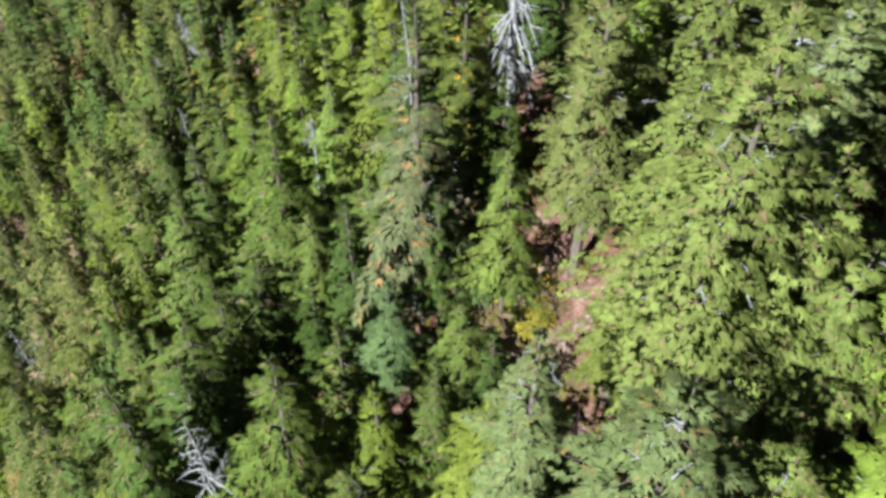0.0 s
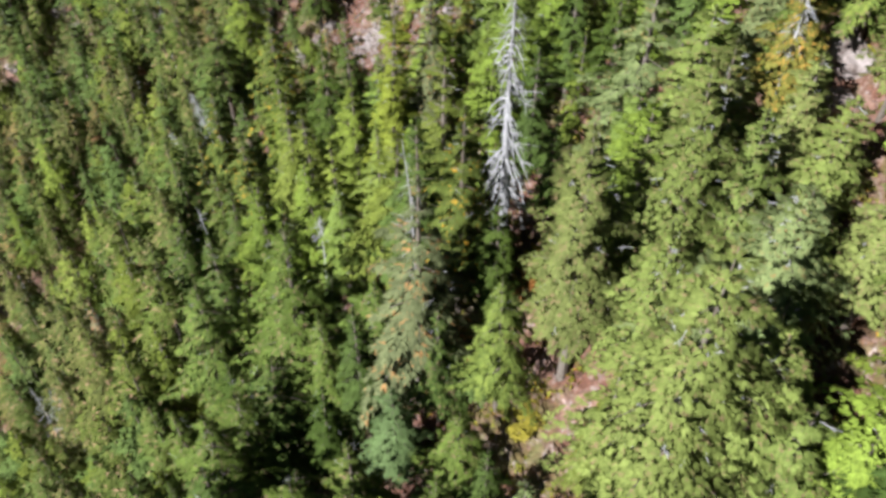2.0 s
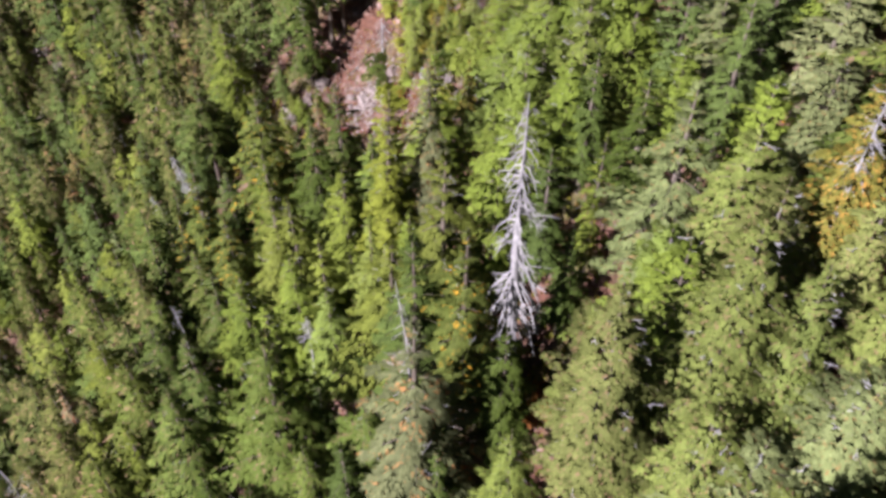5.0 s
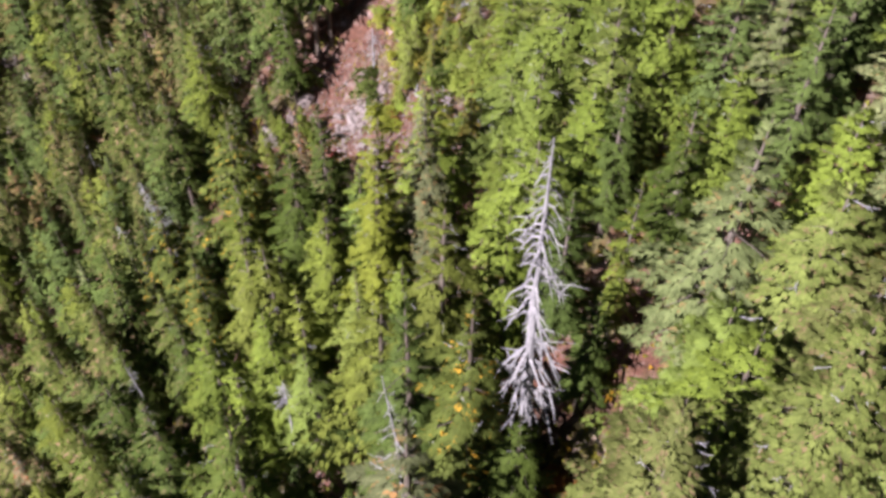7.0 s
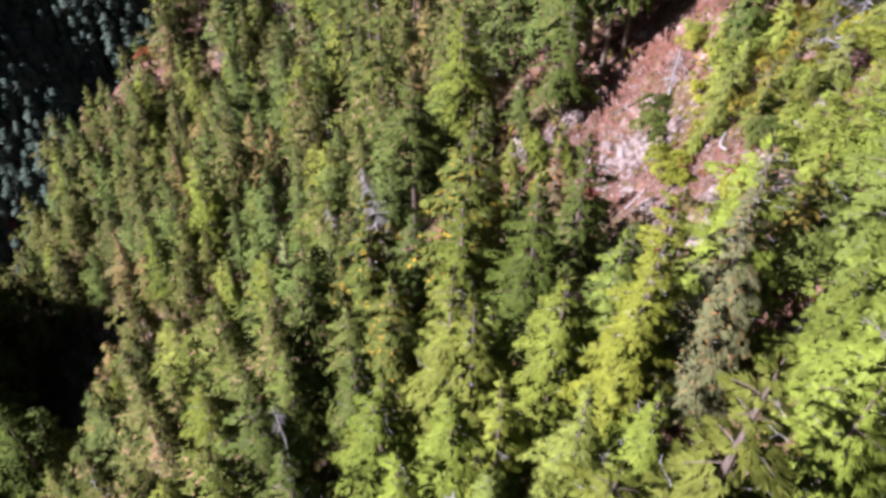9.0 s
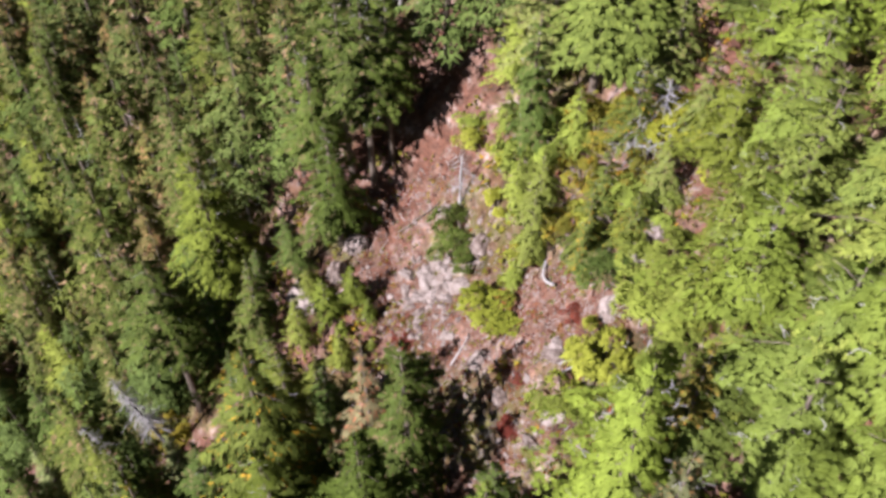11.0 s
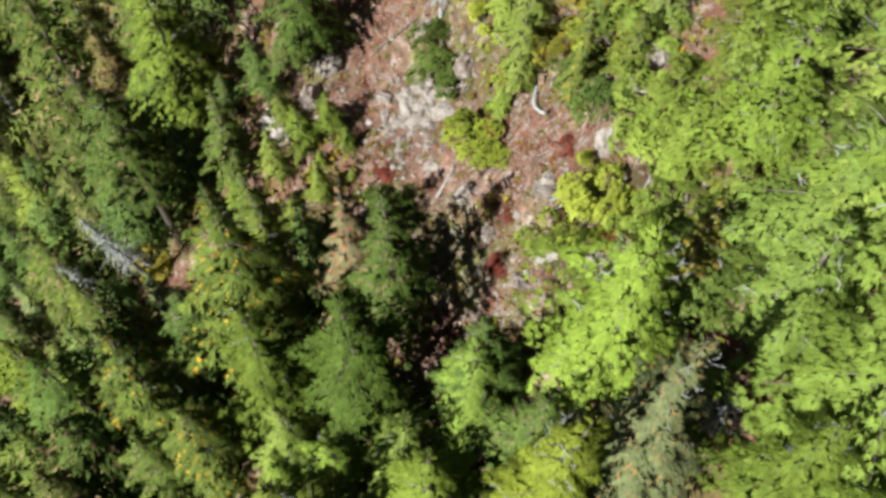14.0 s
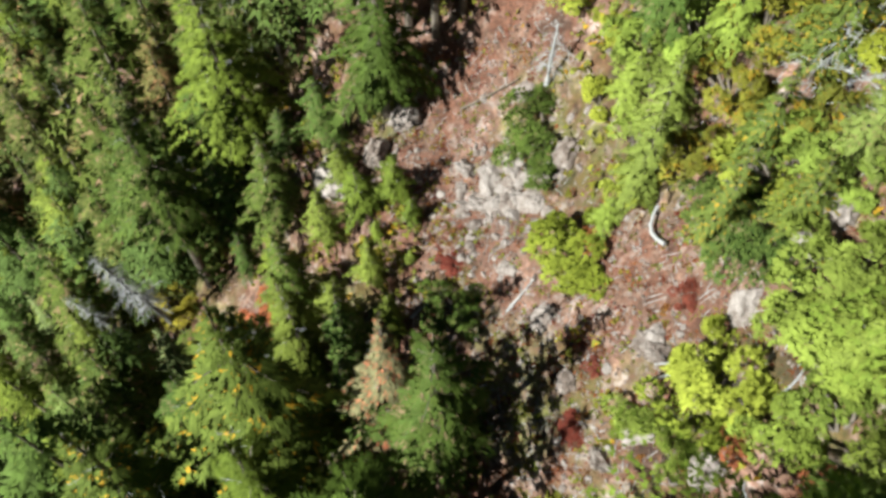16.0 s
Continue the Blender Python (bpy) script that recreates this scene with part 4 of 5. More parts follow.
def woods(name, needles, forms, spots_, label, tall_from, tall_span):
    verts, faces, tones, facing, count = [], [], [], [], 0
    wood_v, wood_f, wc = [], [], 0
    for x, y, a, b, c in spots_:
        cv, cf, cn, wv, wf, t0 = forms[int(a * 97) % len(forms)]
        k = (tall_from + tall_span * b) / t0 * (1.2 if y < 66 and x > -60 else 1.0)
        th = 6.28 * c
        rot = np.array([[math.cos(th), -math.sin(th), 0], [math.sin(th), math.cos(th), 0], [0, 0, 1]]) * k
        at = np.array((x, y, base_at(x, y)))
        verts.append(cv @ rot.T + at)
        facing.append(cn @ rot.T / k)
        faces.append(cf + count)
        tones.append(np.full(len(cv), (a * 7.3 + b * 3.1) % 1.0))
        count += len(cv)
        wood_v.append(wv @ rot.T + at)
        wood_f += [tuple(i + wc for i in face) for face in wf]
        wc += len(wv)
    ob = tagged(new(name, flat_mesh(name, np.concatenate(verts), np.concatenate(faces), needles, np.concatenate(tones), np.concatenate(facing))), label, "forest", kind="stuff")
    tagged(new("trunk", mesh_from("trunk", np.concatenate(wood_v).tolist(), wood_f, BARK)), kind="stuff").parent = ob
    return ob


def lean_forms(seeds, tall, radius, levels, per, sprays, **more):
    out = []
    for s in seeds:
        (wv, wf), (cv, cf, cn) = conifer(s, tall, radius * (0.85 + 0.1 * (s % 4)), levels, per, sprays, **more)
        stem = [(0, 0, -0.6), (0, 0, tall * 0.5), (0, 0, tall)]
        tv, tf = tube(stem, [0.017 * tall, 0.01 * tall, 0.02], 5)
        out.append((np.array(cv), np.array(cf), cn, np.array([tuple(p) for p in tv]), tf, tall))
    return out


mid_hem = lean_forms((201, 202, 203, 204, 205, 206), 13.0, 4.4, 13, 7, 23, droop=0.55, bare=0.2, blade=0.58, ragged=0.45, point=0.95, fan=2, slim=0.3, splay=0.8, spread=0.5, gaps=0.2)
mid_fir = lean_forms((211, 212, 213), 13.0, 4.1, 13, 7, 23, droop=0.35, bare=0.2, blade=0.56, ragged=0.38, point=0.95, fan=2, slim=0.3, splay=0.8, spread=0.5, gaps=0.2)
# the hollow: low firs, and tall ones added sunward to shade them
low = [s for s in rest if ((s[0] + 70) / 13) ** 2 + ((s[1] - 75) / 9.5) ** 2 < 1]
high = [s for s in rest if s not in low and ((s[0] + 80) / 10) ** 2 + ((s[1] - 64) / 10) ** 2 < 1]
rest = [s for s in rest if s not in low and s not in high]
# DARK puts the hollow's shade into the needle colour
woods("young_firs", DARK, mid_fir, low, "young firs in a hollow, needles darkened in place of shade", 3, 2.5)
woods("dark_woods", DARK, mid_fir, high, "tall firs added to shade a hollow, needles darkened too", 18, 4)
woods("hemlock_woods", SLOPE, mid_hem, [s for s in rest if s[4] > 0.45], "hemlock forest covering the slope", 8, 7.5)
woods("fir_woods", FIR, mid_fir, [s for s in rest if 0.2 < s[4] <= 0.45], "fir forest covering the slope", 8, 7)
woods("lime_woods", LIME, mid_hem, [s for s in rest if 0.09 < s[4] <= 0.2], "lighter green hemlocks scattered over the slope", 7.5, 7)
woods("browning_woods", AUTUMN, mid_hem, [s for s in rest if s[4] <= 0.09], "sparse browning trees scattered over the slope", 7, 6)

grey = []
for x, y, a, b, c in rest[::9]:
    stem, limbs = snag(int(a * 900), 6 + 5 * b, 0.12, 30, 1.3, 0.6, 0.2, 0.016)
    gv_, gf_ = joined([stem, *limbs])
    grey.append(([tuple(np.array(p) + (x + 1.0, y, base_at(x + 1.0, y))) for p in gv_], gf_))
tagged(new("dead_stems", mesh_from("dead_stems", *joined(grey), DEAD)), "grey dead trees scattered through the forest", "dead trees", kind="stuff")

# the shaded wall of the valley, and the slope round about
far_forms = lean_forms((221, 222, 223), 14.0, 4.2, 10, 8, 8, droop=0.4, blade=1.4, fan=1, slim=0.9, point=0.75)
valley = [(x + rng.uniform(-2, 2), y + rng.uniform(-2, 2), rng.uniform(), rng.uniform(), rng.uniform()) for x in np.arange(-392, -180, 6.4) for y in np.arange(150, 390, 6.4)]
outer = []
for x in np.arange(-136, 75, 5.2):
    for y in np.arange(-45, 150, 5.2):
        inside = (-24 <= x <= 25 and 4 <= y <= 112) or (x < -24 and y > 28 and not (x < -42 and y < 36) and not (x < -64 and y < 62)) or (x < -24 and y > 62)
        if not inside and not (x > -24 and x <= 25 and x + 0.35 * (y - 60) <= 24 and 4 <= y <= 110):
            outer.append((x + rng.uniform(-1.8, 1.8), y + rng.uniform(-1.8, 1.8), rng.uniform(), rng.uniform(), rng.uniform()))
woods("outer_woods", HEMLOCK, lean_forms((231, 232), 13.0, 4.0, 11, 8, 9, droop=0.4, blade=1.1, fan=1, slim=0.8, point=0.8), outer, "conifer forest covering the mountainside round about", 8, 6)
woods("valley_woods", HAZED_WOOD, far_forms, valley, "dense conifer forest on the shaded valley wall", 11, 7)


# ---------------------------------------------------------------- shrubs
def bush(seed, wide, tall, leaf, n, lobes=15):
    """A shrub: forked stems and a lumpy crown of small sprays. (stems, crown)"""
    rng = np.random.default_rng(seed)
    at, way, stems = [], [], []
    for k in range(lobes):
        a, r = rng.uniform(0, 6.28), wide * 1.05 * math.sqrt(rng.uniform(0.02, 1))
        c = np.array((r * math.cos(a), r * math.sin(a), tall * rng.uniform(0.2, 0.8) * (1.1 - 0.5 * r / wide)))
        size = wide * rng.uniform(0.14, 0.42)
        d = rng.normal(0, 1, (n // lobes, 3))
        d /= np.linalg.norm(d, axis=1)[:, None]
        d[:, 2] = np.abs(d[:, 2]) * 1.2 - 0.35
        at.append(c + d * size * rng.uniform(0.55, 1.0, (len(d), 1)) * (1, 1, 0.85 * tall / wide / 1.2))
        way.append(d + rng.normal(0, 0.35, d.shape) + (0, 0, 0.15))
        stems.append(tube([(0, 0, -0.3), tuple(c * 0.5 + rng.normal(0, 0.05, 3)), tuple(c)], [0.05, 0.035, 0.015], 5))
    at, way = np.concatenate(at), np.concatenate(way)
    at[:, 2] = np.maximum(at[:, 2], 0.05)
    ln = leaf * rng.uniform(0.6, 1.3, len(at))
    return joined(stems), kites(rng, at, way, ln, ln * 0.3, 0.4, 5)


class Shrubs:
    def __init__(self, needles, seeds, leaf=0.115, n=2700):
        self.forms = [(mesh_from("stem", *s, BARK), mesh_from("foliage", c[0], c[1], needles, normals=c[2])) for s, c in (bush(k, 1.0, 1.3, leaf, n) for k in seeds)]

    def plant(self, x, y, wide, tall, label, form=0, turn=0.0, group="", name="shrub"):
        ob = tagged(new(name), label, "shrub", group)
        ob.matrix_world = pose(x, y, base_at(x, y), 0, 0, turn) @ Matrix.Diagonal((wide * 1.3, wide * 1.05, tall / 1.2, 1))
        stems, leaves = self.forms[form % len(self.forms)]
        part("stem", stems, ob)
        part("foliage", leaves, ob)
        taken.append((x, y, wide * 1.0))
        return ob


lime_shrubs = Shrubs(BUSHY, (301, 302, 303, 304))
light_shrubs = Shrubs(LIGHT, (311, 312))
green_shrubs = Shrubs(HEMLOCK, (321, 322))
gold_shrubs = Shrubs(YELLOW, (331, 332))
turning_shrubs = Shrubs(GOLDEN, (341, 342, 343))
red_shrubs = Shrubs(RED, (351, 352))
rust_shrubs = Shrubs(ORANGE, (361,))
S = "bright green shrubby hemlock on stony ground"
SC = "light green young hemlock on the bank over the clearing"
ST = "young hemlock turning yellow and orange on the bank"
for k, (stand, x, y, wide, tall, text) in enumerate((
        (lime_shrubs, -3.9, 72.5, 1.5, 1.9, S), (light_shrubs, -1.0, 64.9, 0.7, 1.2, S), (lime_shrubs, -2.2, 74.6, 0.8, 1.4, S), (green_shrubs, -5.5, 78.4, 1.6, 1.7, "dense green shrub among pale stones"),
        (light_shrubs, -2.4, 75.9, 1.1, 1.6, S), (lime_shrubs, -2.4, 74.0, 1.0, 1.5, S), (lime_shrubs, -3.6, 78.6, 1.0, 1.0, S), (green_shrubs, 0.2, 72.2, 1.0, 1.2, "low green shrub below the rock"),
        (green_shrubs, 1.1, 70.2, 1.4, 1.7, "green shrub between grey rocks"), 
        (light_shrubs, 2.8, 68.4, 1.5, 2.2, S), (gold_shrubs, -13.0, 75.2, 0.6, 0.8, "small bright yellow shrub"), (light_shrubs, -2.1, 77.5, 1.6, 2.4, S), (turning_shrubs, -0.3, 74.0, 1.4, 1.8, "shrub turning orange and yellow"),
        (turning_shrubs, 0.2, 75.8, 1.6, 2.2, "shrub turning orange and yellow"), (lime_shrubs, 1.3, 72.2, 1.3, 1.7, S), (turning_shrubs, 2.3, 73.6, 1.5, 2.0, "shrub turning orange and yellow"), (light_shrubs, 2.6, 71.6, 1.2, 1.8, S),
        (light_shrubs, -0.8, 78.2, 1.7, 2.6, S), (turning_shrubs, 0.9, 77.4, 1.6, 2.4, "shrub turning orange and yellow"), (light_shrubs, -2.3, 79.6, 1.6, 2.4, S), (lime_shrubs, -3.4, 80.6, 1.0, 1.2, S), (turning_shrubs, 3.3, 75.6, 1.7, 2.4, "shrub turning orange and yellow"),
        (lime_shrubs, 4.4, 73.4, 1.6, 2.4, S), (gold_shrubs, 5.6, 30.1, 1.3, 1.5, "yellow autumn shrub at the gully"), (gold_shrubs, -25.3, 76.2, 1.4, 2.2, "golden autumn shrub behind a leaning snag"), (gold_shrubs, -32.7, 69.6, 1.6, 1.5, "golden autumn shrub in the wood"),
        (gold_shrubs, -18.6, 63.4, 1.3, 1.5, "golden autumn shrub in the wood"), (rust_shrubs, -18.6, 73.8, 1.2, 1.5, "orange-red autumn shrub under hemlocks"), (gold_shrubs, -4.9, 31.0, 0.9, 0.9, "yellow autumn shrub at the gully"), (rust_shrubs, 6.4, 38.6, 1.3, 1.2, "orange autumn shrub under the snag"),
        (light_shrubs, 2.4, 66.9, 1.3, 2.6, S), (rust_shrubs, 2.5, 63.6, 0.5, 0.6, "orange leaves between cedars"), (light_shrubs, 2.9, 64.8, 1.2, 1.9, S), (light_shrubs, 1.6, 65.2, 1.0, 1.6, S), (rust_shrubs, 0.8, 64.6, 0.5, 0.4, "orange leaves under a shrub"), (red_shrubs, -9.0, 73.9, 0.5, 0.35, "low red shrub on stony ground"), (red_shrubs, -3.7, 65.8, 0.55, 0.25, "low red shrub on stony ground"), (red_shrubs, -3.1, 67.7, 0.35, 0.2, "low red shrub on stony ground"),
        (red_shrubs, -0.6, 69.6, 0.5, 0.3, "low red shrub on stony ground"), (rust_shrubs, -3.4, 72.6, 0.5, 0.4, "low orange shrub on stony ground"), (light_shrubs, -1.6, 66.2, 0.8, 0.9, S), (gold_shrubs, -20.6, 59.0, 1.2, 1.3, "golden autumn shrub in the wood"),
        (green_shrubs, -8.6, 71.6, 1.0, 1.2, "low green shrub at the clearing's edge"), (light_shrubs, -17.3, 73.0, 1.2, 1.6, S), (gold_shrubs, -29.3, 76.2, 1.0, 1.0, "golden autumn shrub in the wood"), (rust_shrubs, -86.5, 119.5, 1.6, 1.4, "orange shrub on the ridge"))):
    grown = 0.85 if y > 73.4 and -5 < x < 5 else 1.1
    stand.plant(x, y, wide * grown, tall, text, form=k, turn=(k * 77) % 360)
for x, y, wide, tall, turn in ((0.1, 66.9, 1.5, 2.4, 40), (-0.5, 65.7, 1.15, 2.0, 160)):
    lime_shrubs.plant(x, y, wide, tall, S, form=0, turn=turn)

for x, y, top, turn in ((-12.2, 77.5, 23.2, 20), (-11.2, 76.4, 21.6, 110), (-13.8, 77.0, 22.4, 200), (-14.9, 78.6, 21.8, 290), (-12.8, 75.6, 20.6, 65), (-11.0, 74.4, 20.4, 155)):
    crown_to(hemlocks, x, y, top, "small bright green hemlock at the edge of the clearing", form=int(turn / 20), turn=turn, wide=1.5, needles=LIME, gap=1.4, name="young_hemlock", group="young hemlocks at the clearing")
# small trees of the bank over the clearing
for x, y, top, form, turn, wide, needles, text in ((-2.4, 73.7, 32.6, 0, 20, 0.61, LIGHT, SC), (-3.2, 73.2, 28.2, 1, 80, 0.94, LIGHT, SC), (-1.9, 75.6, 33.0, 2, 140, 0.64, LIGHT, SC), (-2.9, 77.6, 31.0, 0, 200, 0.77, LIGHT, SC), (-2.1, 79.6, 33.0, 1, 260, 0.72, LIME, SC), (-3.2, 81.6, 32.4, 2, 320, 0.72, LIGHT, SC), (-0.9, 82.2, 35.0, 0, 50, 0.72, LIME, SC),
                                                   (-0.4, 70.9, 35.2, 1, 110, 0.51, SPOTTED, ST), (1.5, 70.5, 35.0, 2, 170, 0.72, SPOTTED, ST), (2.6, 71.9, 37.0, 0, 230, 0.77, OLIVE, ST), (0.5, 73.2, 35.4, 1, 290, 0.64, SPOTTED, ST), (1.9, 75.2, 38.0, 2, 350, 0.68, SPOTTED, ST), (-0.2, 77.4, 35.6, 0, 35, 0.68, LIGHT, SC), (1.6, 79.8, 38.6, 1, 95, 0.72, LIGHT, SC), (3.9, 77.6, 40.4, 2, 155, 0.72, OLIVE, ST), (2.6, 66.4, 35.0, 0, 215, 0.72, LIGHT, SC), (4.2, 73.6, 40.0, 1, 275, 0.64, OLIVE, ST)):
    crown_to(hemlocks, x, y, top, text, form=form, turn=turn, wide=wide * 1.7, name="young_hemlock", needles=needles, gap=1.6, group="small trees over the clearing")

kinds = ((light_shrubs, S), (lime_shrubs, S), (turning_shrubs, "shrub turning orange and yellow"), (green_shrubs, "dense green shrub on the slope"))
for k in range(60):
    x, y = rng.uniform(-4.6, 7.0), rng.uniform(69.8, 84.0)
    a, b = rng.uniform(), rng.uniform()
    if x < 0.9 - 0.42 * (y - 70) or not free(x, y, 1.3) or open_ground(x, y):
        continue
    place(hemlocks, x, y, 2.4 + 4.0 * b, ST if a < 0.3 else SC, form=k, turn=360 * a, wide=1.1 + 0.5 * a, name="young_hemlock", gap=1.3, group="small trees over the clearing", needles=(SPOTTED, TURNING, LIGHT, LIME, LIGHT, OLIVE)[k % 6])
for k in range(90):
    x, y = rng.uniform(-5.0, 7.0), rng.uniform(69.5, 84.0)
    if x < 0.2 - 0.42 * (y - 70) or not free(x, y, 1.0) or open_ground(x, y):
        continue
    stand, text = kinds[int(rng.choice(4, p=(0.36, 0.2, 0.3, 0.14)))]
    stand.plant(x, y, rng.uniform(0.6, 1.2), rng.uniform(0.8, 1.8), text, form=k, turn=(k * 61) % 360, group="shrubs of the bank")

# low growth under the trees
ug_at = []
for k in range(4200):
    x, y = rng.uniform(-30, 24), rng.uniform(12, 86)
    if not open_ground(x, y) or rng.uniform() < 0.1:
        ug_at.append((x, y, base_at(x, y)))
ug_at = np.repeat(np.array(ug_at), 9, 0) + rng.normal(0, 0.28, (len(ug_at) * 9, 3)) * (1, 1, 0.1)
ug_at[:, 2] = height(ug_at[:, 0], ug_at[:, 1]) + rng.uniform(0.0, 0.6, len(ug_at))
ug_way = rng.normal(0, 1, ug_at.shape) + (0, 0, 0.6)
ug_len = rng.uniform(0.2, 0.5, len(ug_at))
uv, uf, un = kites(rng, ug_at, ug_way, ug_len, ug_len * 0.7, 0.4)
tone = np.repeat(rng.uniform(0, 1, len(ug_at) // 9), 27)[:len(uv)]
tagged(new("undergrowth", flat_mesh("undergrowth", uv, np.array(uf), GOLDEN, tone)), "low green and yellow undergrowth on the forest floor", "undergrowth", kind="stuff")


# low plants of the stony clearing
for needles, n, word in ((RED, 260, "red"), (ORANGE, 240, "orange"), (BUSHY, 330, "green"), (YELLOW, 90, "yellow")):
    spot = []
    while len(spot) < n:
        x, y = rng.uniform(-13, 4), rng.uniform(61, 84)
        if open_ground(x, y):
            spot.append((x, y, 0.0))
    low = np.repeat(np.array(spot), 16, 0) + rng.normal(0, 1, (n * 16, 3)) * np.repeat(rng.uniform(0.05, 0.2, (n, 1)), 16, 0) * (1, 1, 0)
    low[:, 2] = height(low[:, 0], low[:, 1]) + rng.uniform(0.0, 0.12, len(low))
    ln = rng.uniform(0.08, 0.2, len(low))
    tv_, tf_, tn_ = kites(rng, low, rng.normal(0, 1, low.shape) + (0, 0, 0.5), ln, ln * 0.6, 0.4)
    tagged(new("low_plants", flat_mesh("low_plants", tv_, np.array(tf_), needles, np.repeat(rng.uniform(0, 1, n), 48), tn_)), "low " + word + " plants creeping over stony soil", "plants", kind="stuff")


# ---------------------------------------------------------------- rocks and fallen wood
def stone_mesh(seed, detail=2, flat=0.7, rough=0.35):
    bm = bmesh.new()
    bmesh.ops.create_icosphere(bm, subdivisions=detail, radius=1.0)
    rs = np.random.default_rng(seed)
    cuts = [(Vector(rs.normal(0, 1, 3)).normalized(), rs.uniform(0.45, 0.8)) for k in range(9)]
    for v in bm.verts:
        for n, d in cuts:
            over = v.co.dot(n) - d
            if over > 0:
                v.co -= n * over * 0.92
        v.co *= 1 + rough * (0.3 * noise.noise(v.co * 2.3 + Vector((seed, 0, 0))) + 0.16 * noise.noise(v.co * 6.0 + Vector((0, seed, 0))))
        v.co.z *= flat
    me = bpy.data.meshes.new("stone")
    bm.to_mesh(me)
    bm.free()
    me.materials.append(ROCK)
    return me


boulders = [stone_mesh(401 + k, 4, 0.7, 0.8) for k in range(5)]
stones = [stone_mesh(421 + k, 2, 0.6) for k in range(8)]
OUTCROPS = [(cx + ro.normal(0, s), cy + ro.normal(0, s * 1.3), ro.uniform(1.0, 2.1), ro.uniform(0.8, 1.6)) for ro in [np.random.default_rng(5)] for cx, cy, s in ((-60, 117, 1.8), (-61, 119, 1.8), (-72, 127, 2.2), (-75.5, 123, 2.2), (-68.5, 119, 1.5), (-50.5, 122, 1.4), (-39, 108, 1.2), (-55, 98, 1.4)) for n in range(4)]
for k, (x, y, size, tall) in enumerate(((-12.3, 81.4, 0.9, 0.7), (-13.3, 79.8, 0.9, 1.0), (-15.6, 79.3, 1.7, 1.9), (-6.4, 76.4, 0.8, 0.45), (-8.1, 76.9, 0.8, 0.4), (-6.6, 81.2, 0.8, 0.35), (-4.6, 77.1, 0.8, 0.6), (-7.6, 77.7, 0.9, 0.45), (-6.7, 77.9, 0.8, 0.4), (-8.9, 78.7, 0.7, 0.4), (-5.8, 75.9, 0.9, 0.45),
                                        (-4.9, 70.2, 0.7, 0.3), (0.7, 68.7, 0.75, 0.5), (2.4, 70.6, 1.0, 0.8), (2.0, 69.7, 0.8, 0.5), (-1.6, 68.1, 0.85, 0.4), (-1.8, 65.5, 0.7, 0.35), (0.2, 64.2, 0.9, 0.6), (-4.0, 67.5, 0.75, 0.4), (-2.8, 64.7, 0.6, 0.3), (-7.2, 76.7, 0.75, 0.4), (-6.5, 73.0, 0.6, 0.25), (0.6, 68.4, 0.6, 0.45), (-1.5, 68.4, 0.6, 0.35),
                                        (22.0, 39.5, 1.8, 1.6), (21.0, 37.6, 1.3, 1.2), (20.2, 40.2, 1.4, 1.3), *OUTCROPS)):
    ob = tagged(new("boulder", boulders[k % 5]), "weathered pale grey boulder on the steep ground" if y < 90 else "pale pinkish rock outcrop on the wooded ridge", "rock", "boulders")
    ob.matrix_world = pose(x, y, base_at(x, y) + tall * 0.12, 8 * (k % 3) - 6, -30, (k * 67) % 360) @ Matrix.Diagonal((size, size * 0.8, tall * 1.3, 1))

# stones of the clearing
def stony(r):
    while True:
        x, y = r.uniform(-13, 4), r.uniform(61, 84)
        if open_ground(x, y):
            return x, y


for k in range(299):
    x, y = stony(rng) if k % 2 else (rng.normal(-7.0, 1.5), rng.normal(77.0, 1.7))
    upper = math.exp(-((x + 7) / 2.6) ** 2 - ((y - 77) / 2.8) ** 2)
    size = rng.uniform(0.1, 0.28) * (1 + 1.9 * upper * rng.uniform(0, 1))
    ob = new("stone", stones[k % 8])
    ob.parent = ground
    ob.matrix_world = pose(x, y, base_at(x, y) + size * 0.1, rng.uniform(-25, 25), rng.uniform(-50, 0), rng.uniform(0, 360)) @ Matrix.Diagonal((size, size * rng.uniform(0.6, 1), size * rng.uniform(0.6, 1.1), 1))

bits_v, bits_f, count = [], [], 0
tv = np.array([v.co[:] for v in stone_mesh(440, 1, 0.6).vertices])
tf = [tuple(p.vertices) for p in stone_mesh(440, 1, 0.6).polygons]
for k in range(4200):
    x, y = stony(rng)
    s = rng.uniform(0.03, 0.13)
    m = Euler((rng.uniform(0, 6), rng.uniform(0, 6), rng.uniform(0, 6))).to_matrix()
    bits_v.append(tv @ (np.array(m) * s).T + (x, y, base_at(x, y) + 0.01))
    bits_f += [tuple(i + count for i in f) for f in tf]
    count += len(tv)
rubble = tagged(new("rubble", mesh_from("rubble", np.concatenate(bits_v).tolist(), bits_f, ROCK)), "small pale rubble strewn over reddish soil", "rubble", kind="stuff")

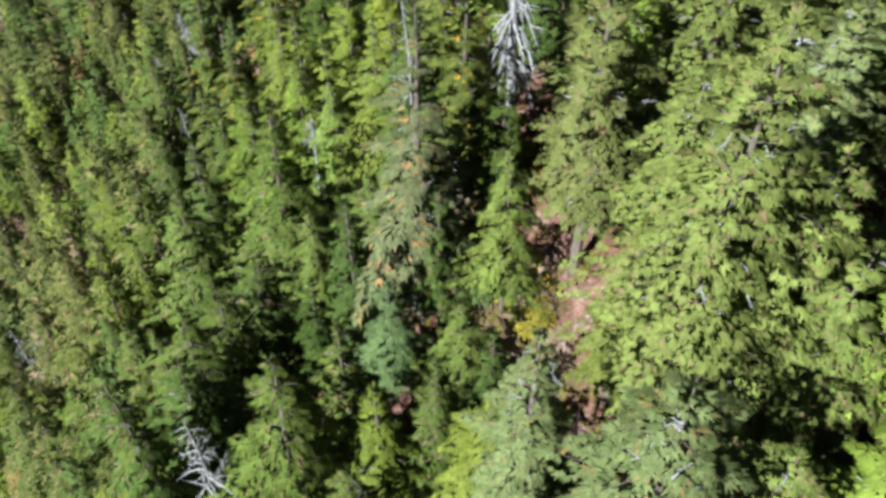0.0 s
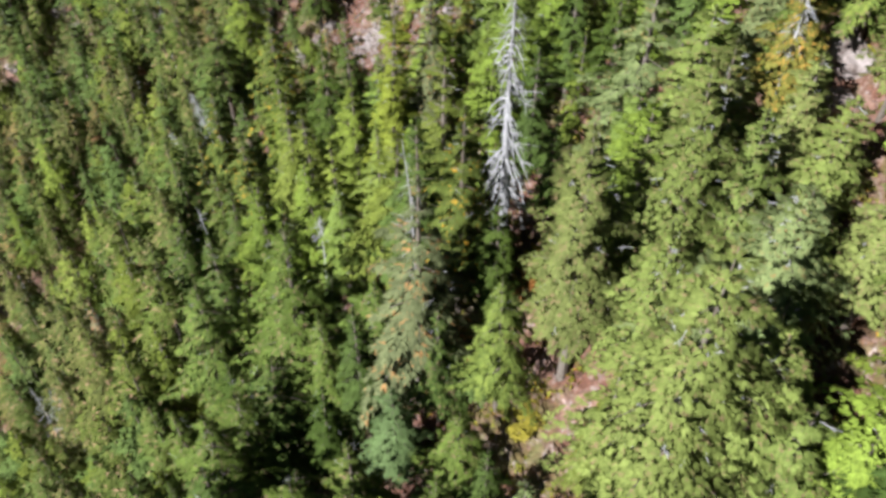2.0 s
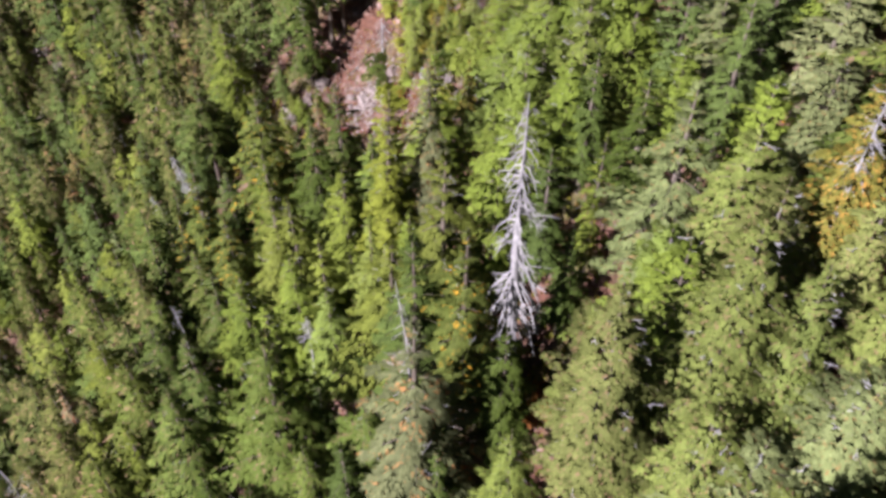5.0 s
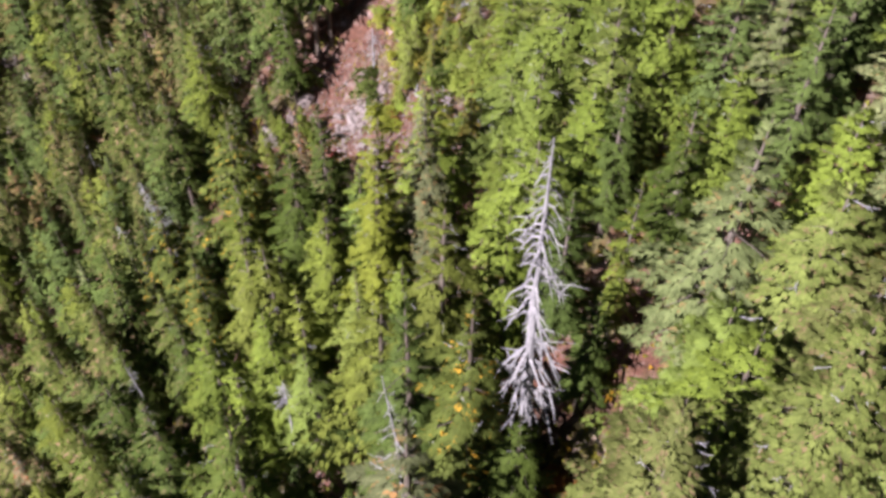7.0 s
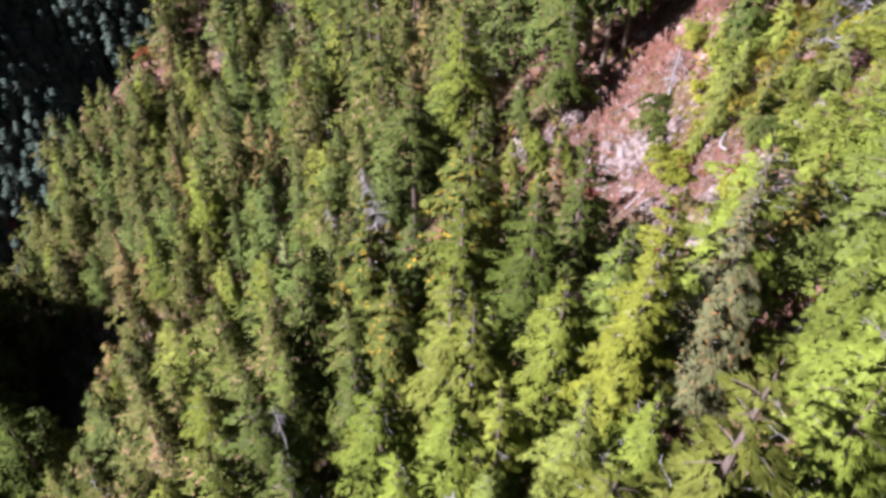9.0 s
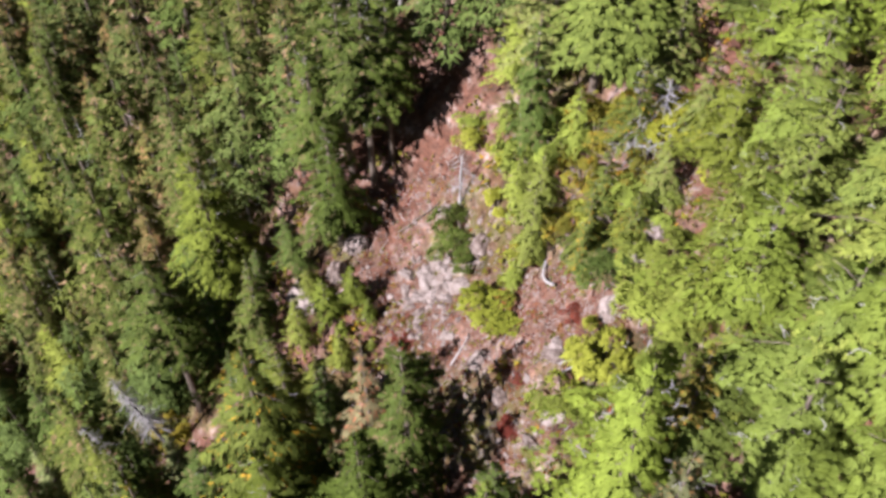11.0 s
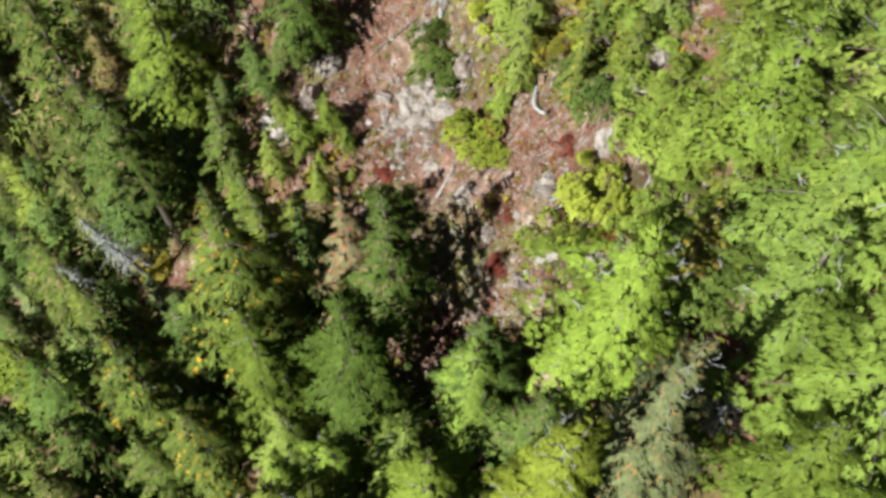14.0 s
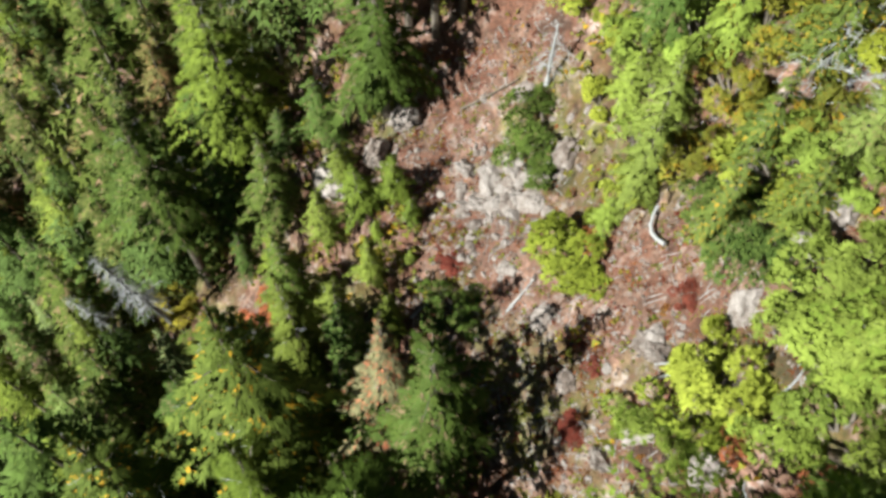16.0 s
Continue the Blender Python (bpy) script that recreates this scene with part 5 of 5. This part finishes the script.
# fallen sticks
sticks = []
for k in range(900):
    x, y = stony(rng) if k % 3 else (rng.uniform(-28, 22), rng.uniform(14, 84))
    a, ln = rng.uniform(0, 6.28), rng.uniform(0.15, 0.7)
    pts = []
    for s in (-0.5, 0.0, 0.5):
        px, py = x + math.cos(a) * ln * s, y + math.sin(a) * ln * s
        pts.append((px, py, base_at(px, py) + 0.03 + rng.uniform(0, 0.03)))
    sticks.append(tube(pts, [0.015, 0.018, 0.008], 4))
tagged(new("fallen_twigs", mesh_from("fallen_twigs", *joined(sticks), DEAD)), "bleached twigs scattered over the ground", "twigs", kind="stuff")


def log(x, y, length, thick, heading, lift, label, bow=0.0, rise=0.0, wood=DEAD):
    rs = np.random.default_rng(int(abs(x * 10 + y)))
    pts, rad = [], []
    for s in np.linspace(0, 1, 6):
        d = length * (s - 0.5)
        px = x + math.cos(radians(heading)) * d - math.sin(radians(heading)) * bow * math.sin(math.pi * s)
        py = y + math.sin(radians(heading)) * d + math.cos(radians(heading)) * bow * math.sin(math.pi * s)
        pts.append((px, py, base_at(px, py) + thick * 0.6 + lift + rise * s))
        rad.append(thick * (1 - 0.45 * s) * rs.uniform(0.85, 1.1))
    return tagged(new("log", mesh_from("log", *tube(pts, rad, 8), wood)), label, "log")


log(-1.6, 72.2, 1.5, 0.09, 100, 0.4, "curved bleached log beside a shrub", bow=0.3)
log(-1.25, 67.0, 0.95, 0.06, 5, 0.5, "straight white stick lying by a shrub")
log(-1.2, 67.35, 0.8, 0.05, -6, 0.5, "straight white stick lying by a shrub")
log(0.4, 72.0, 1.5, 0.05, 75, 0.4, "grey broken branch on the rocks", bow=0.2)
log(2.1, 75.2, 1.6, 0.06, 60, 1.6, "bleached forked branch over shrubs", bow=0.35)
log(3.2, 74.6, 2.0, 0.05, 30, 1.5, "bleached branch over shrubs", bow=0.2)
log(1.2, 66.6, 0.8, 0.05, 80, 0.05, "grey root wood beside a shrub", bow=0.2)
log(1.5, 66.2, 1.2, 0.05, 40, 0.1, "grey root wood beside a shrub", bow=-0.2)
log(-8.3, 81.6, 2.6, 0.07, 4, 0.15, "dark thin stick across the slope", wood=BARK)
log(-6.0, 71.6, 1.4, 0.06, 50, 0.1, "bleached branch on stony ground")
log(-9.8, 71.9, 1.8, 0.08, 40, 0.5, "bleached branch under a shrub")
